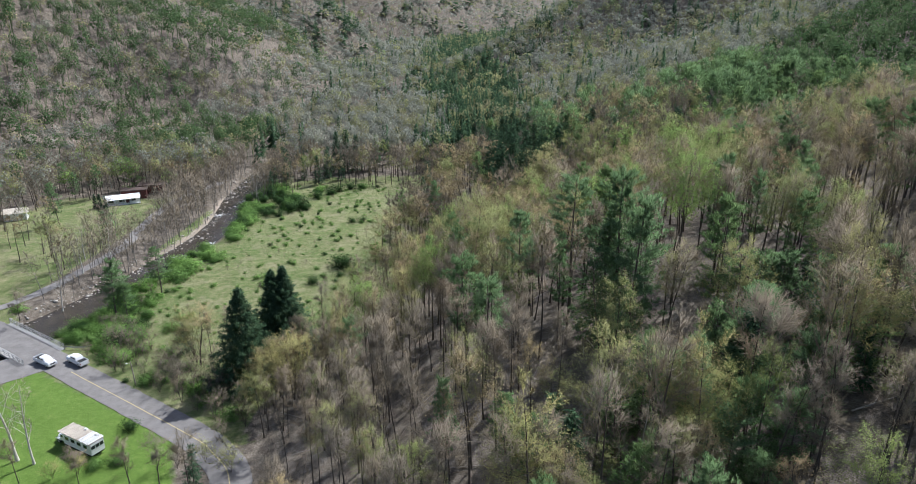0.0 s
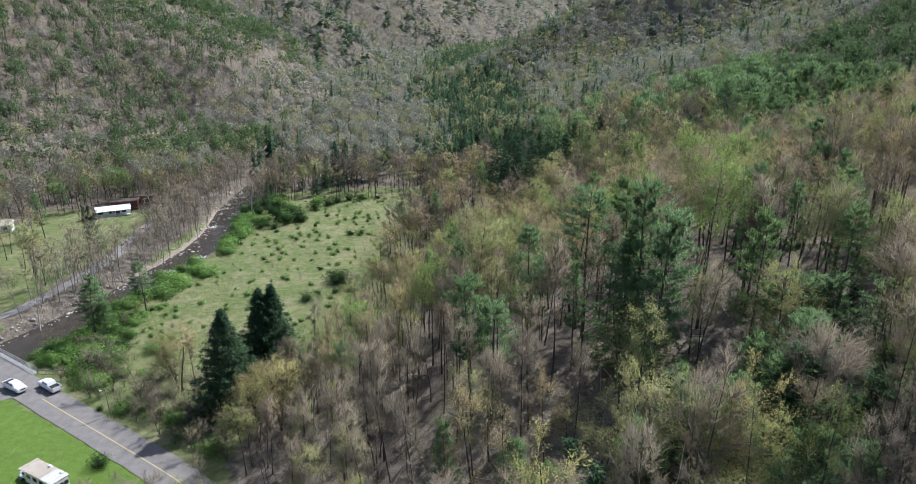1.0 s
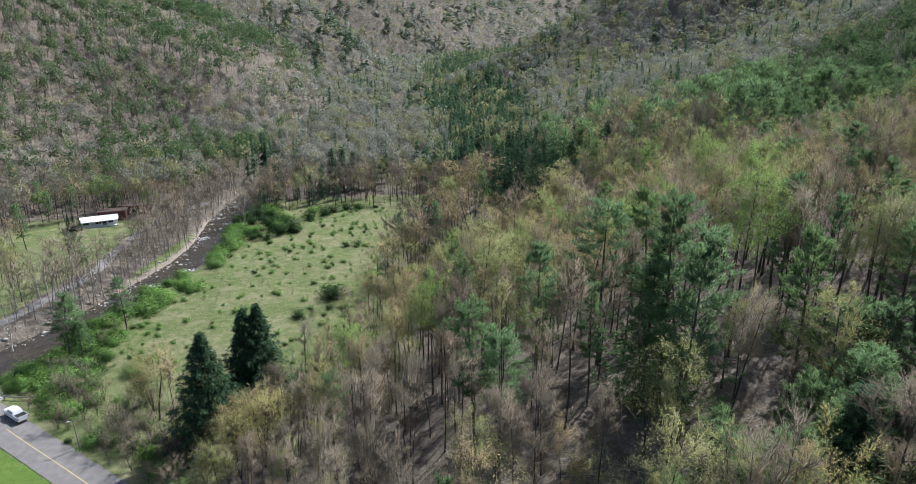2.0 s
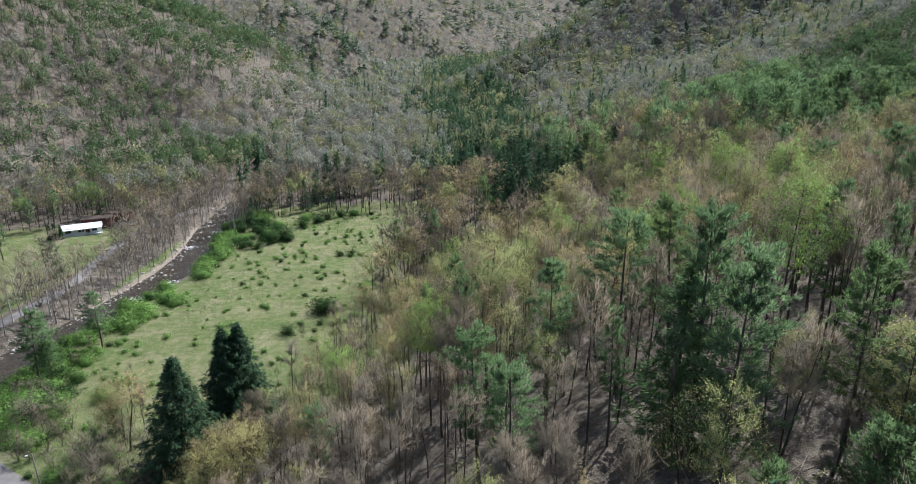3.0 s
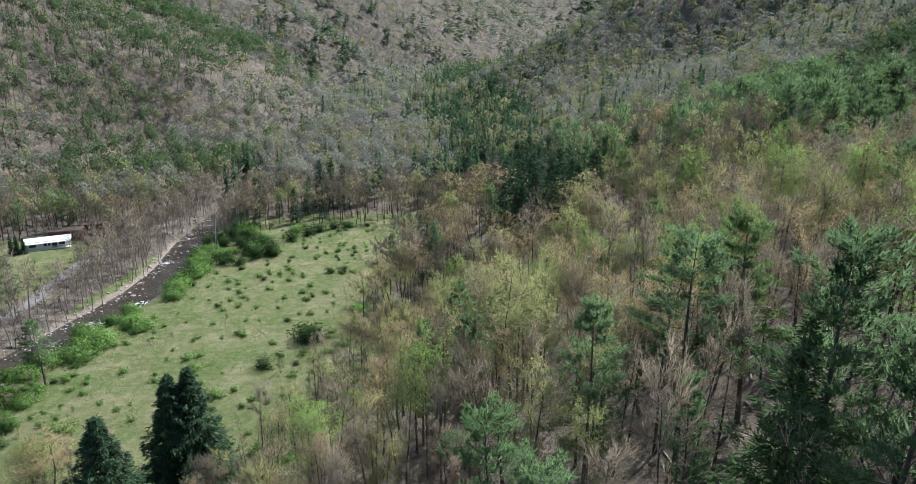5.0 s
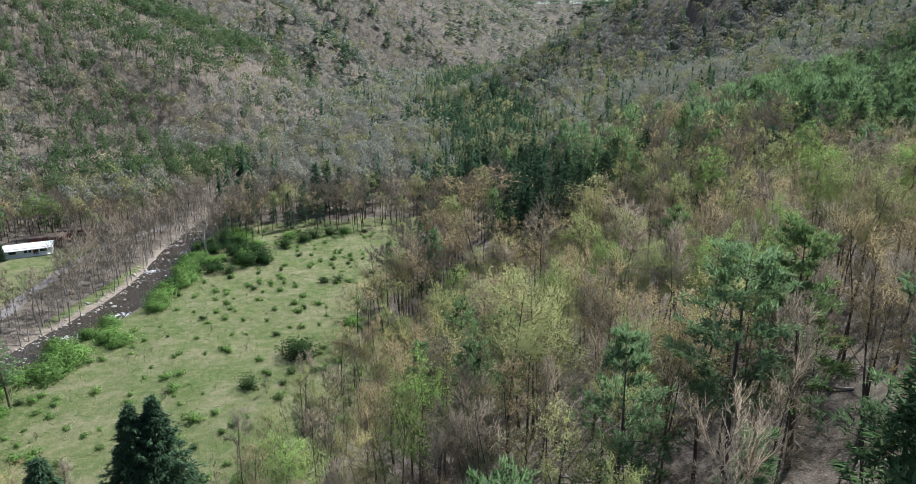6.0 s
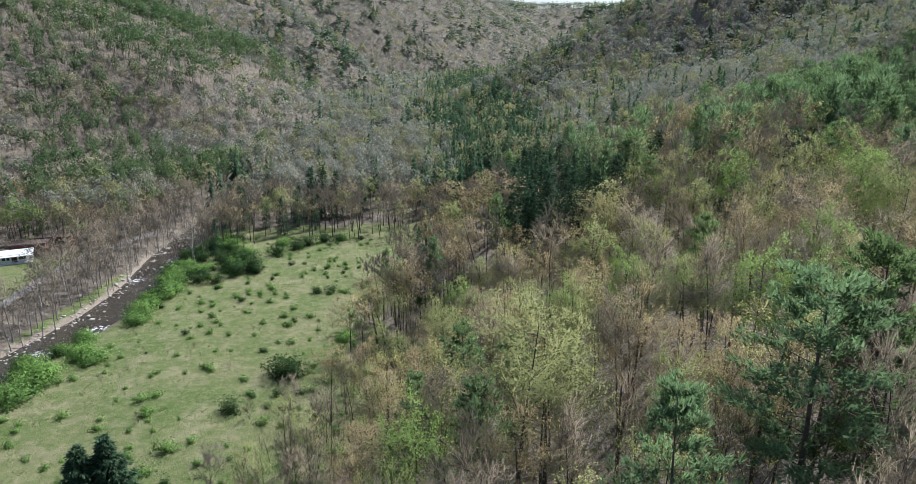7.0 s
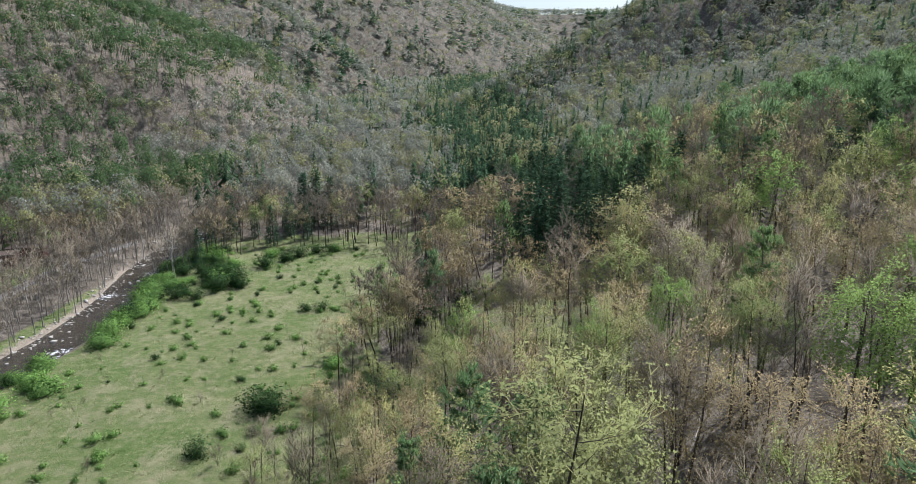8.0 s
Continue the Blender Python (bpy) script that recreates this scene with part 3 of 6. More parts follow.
def dome(rng, n, H, clear, wide, thick=0.22):
    """Points over a lumpy rounded crown, mostly near its outside, and the ways out from it."""
    a, c = rng.uniform(0, 6.28, n), rng.uniform(-0.55, 1.0, n)
    ray = np.stack([np.cos(a) * np.sqrt(1 - c * c), np.sin(a) * np.sqrt(1 - c * c), c], 1)
    lumps = unit(rng.normal(size=(9, 3)) + (0, 0, 0.3))
    near = np.max(ray @ lumps.T, axis=1)
    reach = 0.62 + 0.38 * np.clip((near - 0.45) / 0.5, 0, 1) - np.abs(rng.normal(size=n)) * thick
    half = H * (1 - clear) * 0.5
    return ray * reach[:, None] * (wide, wide, half) + (0, 0, H - half), ray


def broadleaf(name, seed, H, bark, leaf=None, longs=3, fines=5, leaves=0, leaf_size=0.2, twig_len=(0.7, 1.4), twig_w=0.045, twig_mat=None, **shape):
    """An Empty with a trunk of limbs, a crown of twigs and, where it is in bud or leaf, foliage."""
    rng = np.random.default_rng(seed)
    segs, tips = grow_broadleaf(rng, H, **shape)
    clear, wide = shape.get("clear", 0.42), H * shape.get("spread", 0.27) * 0.9
    half = H * (1 - clear) * 0.5
    head = (np.array((0, 0, H - half)), np.array((wide, wide, half)))
    tree = new(name)
    trunk = new("trunk", tubes("trunk", segs, bark))
    tris, q, e, short = sprays_of(tips, rng, longs, fines, twig_len, twig_w, head[0])
    crown = tagged(new("crown", loose("crown", [tris], twig_mat or leaf or TWIG, head)), kind="stuff")
    trunk.parent = crown.parent = tree
    if leaves:
        n = leaves // 2
        i = rng.integers(0, len(q), n)
        c = q[i] + e[i] * (short[i] * rng.uniform(0.3, 1.15, n))[:, None] + rng.normal(size=(n, 3)) * leaf_size * 0.8
        shell, _ = dome(rng, leaves - n, H * 1.01, clear, wide * 1.12, 0.12)
        c = np.concatenate([c, shell])
        fol = tagged(new("foliage", loose("foliage", [flakes(c, leaf_size, rng, unit((c - head[0]) / head[1]) + (0, 0, 0.35))], leaf, head)), kind="stuff")
        fol.parent = tree
    return tree


def needle_sprays(p, d, n, size, rng, fan=0.55, lift=0.25, width=0.28):
    idx = np.repeat(np.arange(len(p)), n)
    d2 = unit(d[idx] + rng.normal(size=(len(idx), 3)) * fan + (0, 0, lift))
    q = p[idx] + rng.normal(size=(len(idx), 3)) * size * 0.35
    return slivers(q, d2, size * rng.uniform(0.6, 1.3, len(idx)), size * width, rng, d[idx] * (1, 1, 0) * 0.5 + (0, 0, 0.8))


def white_pine(name, seed, H, clear=0.35, reach=0.17, tufts=6, needles=8, mat=None, size=0.75, ragged=0.35, step=0.85):
    """A tall pine: level limbs in tiers, with tufts of needles held out along them."""
    rng = np.random.default_rng(seed)
    tree = new(name)
    pts, _ = path_along((0, 0, 0), (0, 0, 1.0), H, 10, rng, 0.02, 0.05)
    rad = H * 0.0125 * (1 - np.linspace(0, 1, 11) * 0.93)
    segs = [(pts[i], pts[i + 1], rad[i], rad[i + 1], 7) for i in range(10)]
    P, D = [], []
    z = clear
    while z < 0.985:
        i = min(int(z * 10), 9)
        at = pts[i] + (pts[i + 1] - pts[i]) * (z * 10 - i)
        top = (1 - z) / (1 - clear)
        az = rng.uniform(0, 6.28)
        for k in range(int(rng.integers(3, 6))):
            az += 6.28 / 4.5 + rng.normal() * 0.3
            long = H * reach * min(1.0, 0.28 + 1.15 * top ** 0.8) * (0.75 + 0.25 * min(1, (1 - top) * 6)) * rng.uniform(1 - ragged, 1 + ragged)
            way = unit((np.cos(az), np.sin(az), 0.10 + 0.75 * (1 - top) ** 2))
            lp, ld = path_along(at, way, long, 3, rng, 0.10, 0.03)
            r0 = max(0.025, rad[i] * 0.3)
            for j in range(3):
                segs.append((lp[j], lp[j + 1], r0 * (1 - 0.3 * j), r0 * (0.7 - 0.3 * j) + 0.006, 3))
            cross = unit(np.cross(ld, (0, 0, 1)))
            for m in range(tufts):
                u = 0.32 + 0.7 * (m + 0.7) / tufts
                j = min(int(u * 3), 2)
                q = lp[j] + (lp[j + 1] - lp[j]) * (u * 3 - j)
                off = rng.normal() * long * 0.17 * (1.15 - 0.5 * u)
                P.append(q + cross * off + (0, 0, rng.uniform(-0.05, 0.25)))
                D.append(unit(ld + cross * off * 0.5 + (0, 0, 0.25)))
        z += (step + 0.4 * rng.uniform()) / H
    P.append(pts[10])
    D.append(np.array((0, 0, 1.0)))
    tris = needle_sprays(np.array(P), np.array(D), needles, size, rng, 0.8, 0.3, 0.26)
    trunk, crown = new("trunk", tubes("trunk", segs, PINE_BARK)), tagged(new("crown", loose("crown", [tris], mat or NEEDLE, (np.array((0, 0, H * 0.6)), np.array((H * reach, H * reach, H * 0.4))), 0.6)), kind="stuff")
    trunk.parent = crown.parent = tree
    return tree


def spruce(name, seed, H, radius, clear=0.04, droop=0.35, boughs=9, sprays=5, needles=4, mat=None, size=0.6, tier=0.5, limbs=False):
    """A dense, dark cone of drooping boughs."""
    rng = np.random.default_rng(seed)
    tree = new(name)
    segs = [((0, 0, 0), (0, 0, H * 0.96), H * 0.014, H * 0.002, 7)]
    P, D = [], []
    z = H * clear
    while z < H * 0.985:
        top = 1 - (z / H - clear) / (1 - clear)
        az = rng.uniform(0, 6.28)
        n = max(3, int(boughs * (0.35 + 0.65 * top)))
        for k in range(n):
            az += 6.28 / n + rng.normal() * 0.25
            long = radius * top * rng.uniform(0.7, 1.2) + 0.05
            way = unit((np.cos(az), np.sin(az), 0.35 - droop - 0.3 * top + 0.12 * (1 - top)))
            at = np.array((0, 0, z + rng.normal() * 0.12))
            end = at + way * long
            if limbs and k % 2 == 0:
                segs.append((at, end, 0.035, 0.008, 3))
            cross = unit(np.cross(way, (0, 0, 1)))
            for m in range(max(2, int(sprays * (0.4 + 0.6 * top)))):
                u = rng.uniform(0.1, 1.0) ** 0.7
                off = rng.normal() * 0.16 * long * (1.2 - u)
                P.append(at + way * long * u + cross * off + (0, 0, 0.12 * long * u * u))
                D.append(unit(way + cross * off + (0, 0, -0.15)))
        z += tier * (0.75 + 0.5 * rng.uniform()) * (0.55 + 0.45 * top)
    P.append((0, 0, H * 0.97))
    D.append((0, 0, 1.0))
    tris = needle_sprays(np.array(P), np.array(D), needles, size, rng, 0.36, -0.08, 0.36)
    trunk, crown = new("trunk", tubes("trunk", segs, PINE_BARK)), tagged(new("crown", loose("crown", [tris], mat or NEEDLE_DARK)), kind="stuff")
    trunk.parent = crown.parent = tree
    return tree


def shrub(name, seed, H, wide, mat, leaves=420, size=0.22, stems=7):
    """Several stems from one root under an uneven heap of leaves."""
    rng = np.random.default_rng(seed)
    bush = new(name)
    segs, C = [], []
    for k in range(stems):
        a = rng.uniform(0, 6.28)
        way = unit((np.cos(a) * wide / H * 0.75, np.sin(a) * wide / H * 0.75, 1.0))
        lp, ld = path_along((rng.normal() * 0.08, rng.normal() * 0.08, -0.05), way, H * rng.uniform(0.65, 0.95), 3, rng, 0.15, 0.0)
        for j in range(3):
            segs.append((lp[j], lp[j + 1], 0.03 * H / 2 * (1 - j * 0.3), 0.03 * H / 2 * (0.7 - j * 0.3), 3))
        C += [lp[1], lp[2], lp[3], (lp[2] + lp[3]) / 2]
    C = np.array(C)
    C[:, 2] = np.maximum(C[:, 2], 0.18 * H)
    c = C[rng.integers(0, len(C), leaves)] + rng.normal(size=(leaves, 3)) * np.array((wide * 0.22, wide * 0.22, H * 0.16))
    c[:, 2] = np.abs(c[:, 2]) + 0.04
    stem, crown = new("stem", tubes("stem", segs, BARK)), tagged(new("crown", loose("crown", [flakes(c, size, rng, unit(c - (0, 0, H * 0.35)) + (0, 0, 0.4))], mat, (np.array((0, 0, H * 0.3)), np.array((wide * 0.6, wide * 0.6, H * 0.6))), 0.4)), kind="stuff")
    stem.parent = crown.parent = bush
    return bush


def snag(name, seed, H, bark):
    rng = np.random.default_rng(seed)
    segs, _ = grow_broadleaf(rng, H, limbs=16, subs=1, clear=0.25, spread=0.15, rise=(-0.1, 0.5))
    tree = new(name)
    t = new("trunk", tubes("trunk", segs, bark))
    t.parent = tree
    return tree


# patterns of every kind, from which the woods are planted; those farther off are lighter in detail
def kinds_of(make, seeds):
    return [make(k, seed) for k, seed in enumerate(seeds)]


NEAR = dict(longs=4, fines=6, twig_len=(0.8, 1.6), twig_w=0.052)
MID = dict(longs=3, fines=5, twig_len=(0.9, 1.7), twig_w=0.10)
FARTHER = dict(longs=3, fines=4, twig_len=(0.9, 1.7), twig_w=0.17)
LEAFY = dict(longs=3, fines=4, twig_len=(0.6, 1.2), twig_w=0.04)
LEAFY_MID = dict(longs=2, fines=3, twig_len=(0.8, 1.4), twig_w=0.08)
LEAFY_FAR = dict(longs=2, fines=3, twig_len=(0.9, 1.5), twig_w=0.14)
LIB = {
    "bare": kinds_of(lambda k, n: broadleaf("bare_tree", n, 18.0, BARK, limbs=11 + k % 4, subs=4, clear=0.50 + 0.03 * (k % 4), spread=0.29 + 0.02 * (k % 3), rise=(0.3, 1.1), **NEAR), range(10, 16)),
    "bare_mid": kinds_of(lambda k, n: broadleaf("bare_tree", n, 18.0, BARK, limbs=10, subs=3, clear=0.50, spread=0.33, rise=(0.3, 1.1), **MID), range(20, 24)),
    "bare_far": kinds_of(lambda k, n: broadleaf("bare_tree", n, 18.0, BARK, limbs=8, subs=2, clear=0.50, spread=0.33, rise=(0.3, 1.1), **FARTHER), range(24, 28)),
    "bank": kinds_of(lambda k, n: broadleaf("slender_bare_tree", n, 14.0, GREY_BARK, limbs=9, subs=2, clear=0.35, spread=0.24, thick=0.008, longs=2, fines=4, twig_len=(0.8, 1.6), twig_w=0.09), range(16, 20)),
    "sapling": kinds_of(lambda k, n: broadleaf("young_tree", n, 10.0, BARK, longs=2, fines=3, limbs=8, subs=2, clear=0.25, spread=0.18, thick=0.007, twig_len=(0.5, 1.1), twig_w=0.045), range(30, 33)),
    "olive": kinds_of(lambda k, n: broadleaf("budding_tree", n, 17.0, BARK, BUD_OLIVE, leaves=5600, leaf_size=0.14, limbs=13, subs=3, clear=0.50, spread=0.34, rise=(0.3, 1.1), **LEAFY), range(40, 44)),
    "olive_mid": kinds_of(lambda k, n: broadleaf("budding_tree", n, 17.0, BARK, BUD_OLIVE, leaves=1700, leaf_size=0.25, limbs=10, subs=2, clear=0.50, spread=0.33, rise=(0.3, 1.1), **LEAFY_MID), range(44, 47)),
    "olive_far": kinds_of(lambda k, n: broadleaf("budding_tree", n, 17.0, BARK, BUD_OLIVE, leaves=620, leaf_size=0.42, limbs=7, subs=1, clear=0.50, spread=0.33, rise=(0.3, 1.1), **LEAFY_FAR), range(47, 50)),
    "yellow": kinds_of(lambda k, n: broadleaf("blossoming_tree", n, 16.0, BARK, BUD_YELLOW, leaves=8500, leaf_size=0.12, limbs=14, subs=3, clear=0.24, spread=0.34, **LEAFY), range(50, 53)),
    "spreading": kinds_of(lambda k, n: broadleaf("spreading_tree", n, 10.0, BARK, BUD_YELLOW, longs=3, fines=4, leaves=5200, leaf_size=0.15, limbs=16, subs=4, clear=0.14, spread=0.55, forked=True, thick=0.012, twig_len=(0.5, 1.1), twig_w=0.045), range(54, 56)),
    "tan": kinds_of(lambda k, n: broadleaf("tan_budding_tree", n, 17.0, BARK, BUD_TAN, leaves=4800, leaf_size=0.14, limbs=13, subs=3, clear=0.50, spread=0.33, rise=(0.3, 1.1), **LEAFY), range(60, 63)),
    "tan_mid": kinds_of(lambda k, n: broadleaf("tan_budding_tree", n, 17.0, BARK, BUD_TAN, leaves=1500, leaf_size=0.25, limbs=10, subs=2, clear=0.50, spread=0.33, rise=(0.3, 1.1), **LEAFY_MID), range(63, 66)),
    "tan_far": kinds_of(lambda k, n: broadleaf("tan_budding_tree", n, 17.0, BARK, BUD_TAN, leaves=560, leaf_size=0.42, limbs=7, subs=1, clear=0.50, spread=0.33, rise=(0.3, 1.1), **LEAFY_FAR), range(66, 68)),
    "bright": kinds_of(lambda k, n: broadleaf("leafing_tree", n, 18.0, BARK, LEAF_BRIGHT, leaves=6500, leaf_size=0.19, limbs=14, subs=3, clear=0.50, spread=0.33, rise=(0.3, 1.1), **LEAFY), range(70, 72)),
    "bright_mid": kinds_of(lambda k, n: broadleaf("leafing_tree", n, 18.0, BARK, LEAF_BRIGHT, leaves=2200, leaf_size=0.3, limbs=10, subs=2, clear=0.50, spread=0.33, rise=(0.3, 1.1), **LEAFY_MID), range(72, 74)),
    "bright_far": kinds_of(lambda k, n: broadleaf("leafing_tree", n, 18.0, BARK, LEAF_BRIGHT, leaves=760, leaf_size=0.5, limbs=7, subs=1, clear=0.50, spread=0.33, rise=(0.3, 1.1), **LEAFY_FAR), range(74, 76)),
    "pine": kinds_of(lambda k, n: white_pine("white_pine", n, 22.0, 0.32 + 0.06 * k, 0.17 + 0.015 * (k % 2), tufts=11, needles=17, size=0.42), range(80, 84)),
    "pine_mid": kinds_of(lambda k, n: white_pine("white_pine", n, 22.0, 0.30 + 0.06 * k, 0.18, tufts=8, needles=12, size=0.6, step=1.0), range(84, 86)),
    "pine_far": kinds_of(lambda k, n: white_pine("white_pine", n, 22.0, 0.28 + 0.05 * k, 0.19, tufts=4, needles=5, size=1.35, step=1.5), range(86, 89)),
    "great_pine": kinds_of(lambda k, n: white_pine("great_white_pine", n, 26.0, 0.14, 0.19, tufts=12, needles=16, size=0.5, ragged=0.45), range(94, 96)),
    "full_pine": kinds_of(lambda k, n: white_pine("bushy_pine", n, 14.0, 0.06, 0.30, tufts=9, needles=13, size=0.5, step=0.75), range(154, 156)),
    "great_hemlock": kinds_of(lambda k, n: spruce("great_hemlock", n, 22.0, 6.0, 0.10, 0.30, 8, 7, 8, NEEDLE, 0.65, 0.85), range(157, 159)),
    "hemlock": kinds_of(lambda k, n: spruce("hemlock", n, 18.0, 3.6, 0.10, 0.25, 7, 4, 4, NEEDLE_DARK, 1.0, 0.9), range(90, 93)),
    "sycamore": kinds_of(lambda k, n: broadleaf("sycamore", n, 17.0, PALE_BARK, longs=2, fines=3, twig_w=0.06, thick=0.014, limbs=12, subs=3, clear=0.25, spread=0.33), range(100, 102)),
    "snag": kinds_of(lambda k, n: snag("dead_tree", n, 14.0, PALE_BARK), range(110, 112)),
    "shrub": kinds_of(lambda k, n: shrub("shrub", n, 1.4, 1.5, SHRUB, 260, 0.26), range(120, 124)),
    "thicket": kinds_of(lambda k, n: shrub("thicket_bush", n, 2.6, 3.4, SHRUB, 1700, 0.30, 9), range(130, 133)),
    "dark_shrub": kinds_of(lambda k, n: shrub("dark_bush", n, 3.2, 2.8, SHRUB_DARK, 1200, 0.28, 9), range(140, 143)),
    "brush": kinds_of(lambda k, n: broadleaf("bare_shrub", n, 4.0, BARK, longs=2, fines=4, limbs=10, subs=2, clear=0.08, spread=0.46, forked=True, thick=0.009, twig_len=(0.4, 1.0), twig_w=0.035), range(145, 147)),
    "yellow_brush": kinds_of(lambda k, n: broadleaf("budding_shrub", n, 4.0, BARK, BUD_YELLOW, longs=2, fines=3, leaves=900, leaf_size=0.15, limbs=8, subs=2, clear=0.08, spread=0.5, forked=True, thick=0.009, twig_len=(0.4, 1.1), twig_w=0.025), range(148, 149)),
}
LABELS = {
    "bare": ("leafless grey-brown broadleaved tree on the wooded slope", "tree"),
    "bank": ("slender leafless grey tree between lane and river", "tree"),
    "sapling": ("thin leafless young tree at the wood's edge", "tree"),
    "olive": ("broadleaved tree in olive-green bud on leaf litter", "tree"),
    "yellow": ("broad tree in yellow-green blossom on the slope", "tree"),
    "spreading": ("low spreading tree in dull yellow bud beside the meadow", "tree"),
    "tan": ("broadleaved tree with tan opening buds", "tree"),
    "bright": ("tree in fresh bright-green leaf among bare trees", "tree"),
    "pine": ("tall white pine with level tiers of blue-green needles", "pine tree"),
    "great_pine": ("great dark white pine branched low, on the slope", "pine tree"),
    "full_pine": ("broad bushy green pine branched to the ground", "pine tree"),
    "great_hemlock": ("great dark hemlock with drooping boughs to the ground", "conifer"),
    "hemlock": ("dark green conical conifer of the valley wood", "conifer"),
    "sycamore": ("leafless tree with pale whitish limbs near the river", "tree"),
    "snag": ("dead bleached tree with broken bare limbs", "dead tree"),
    "shrub": ("small leafy green shrub standing in the meadow", "shrub"),
    "thicket": ("bright green leafy bush of the riverside thicket", "bush"),
    "dark_shrub": ("dense dark green rounded bush in the grass", "bush"),
    "brush": ("leafless grey shrub with many thin stems", "shrub"),
    "yellow_brush": ("low shrub in yellow-green bud beside the lawn", "shrub"),
}
BASE_H = {"bare": 18.0, "bank": 14.0, "sapling": 10.0, "olive": 17.0, "yellow": 16.0, "spreading": 10.0, "tan": 17.0, "bright": 18.0, "pine": 22.0, "full_pine": 14.0, "great_pine": 26.0, "hemlock": 18.0, "great_hemlock": 22.0, "sycamore": 17.0, "snag": 14.0,
          "shrub": 1.4, "thicket": 2.6, "dark_shrub": 3.2, "brush": 4.0, "yellow_brush": 4.0}
USED = set()
PLANTED = []
rng_plant = np.random.default_rng(5)


def plant(kind, x, y, height, group="trees of the wood", label="", girth=1.0, variant=None, sink=0.1):
    """Stand one more of a kind on the ground at x, y."""
    what = kind
    if y > 218 and kind + "_far" in LIB:
        kind += "_far"
    elif y > 156 and kind + "_mid" in LIB:
        kind += "_mid"
    pats = LIB[kind]
    i = int(rng_plant.integers(0, len(pats))) if variant is None else variant % len(pats)
    k = height / BASE_H[what]
    m = pose(float(x), float(y), float(land(x, y)) - sink, rng_plant.normal() * 1.5, rng_plant.normal() * 1.5, rng_plant.uniform(0, 360))
    ob = pats[i]
    if (kind, i) in USED:
        ob = copy_thing(ob, m)
    else:
        USED.add((kind, i))
    ob.matrix_basis = m @ Matrix.Diagonal((k * girth, k * girth, k, 1))
    tagged(ob, label or LABELS[what][0], LABELS[what][1], group)
    PLANTED.append((x, y))
    return ob

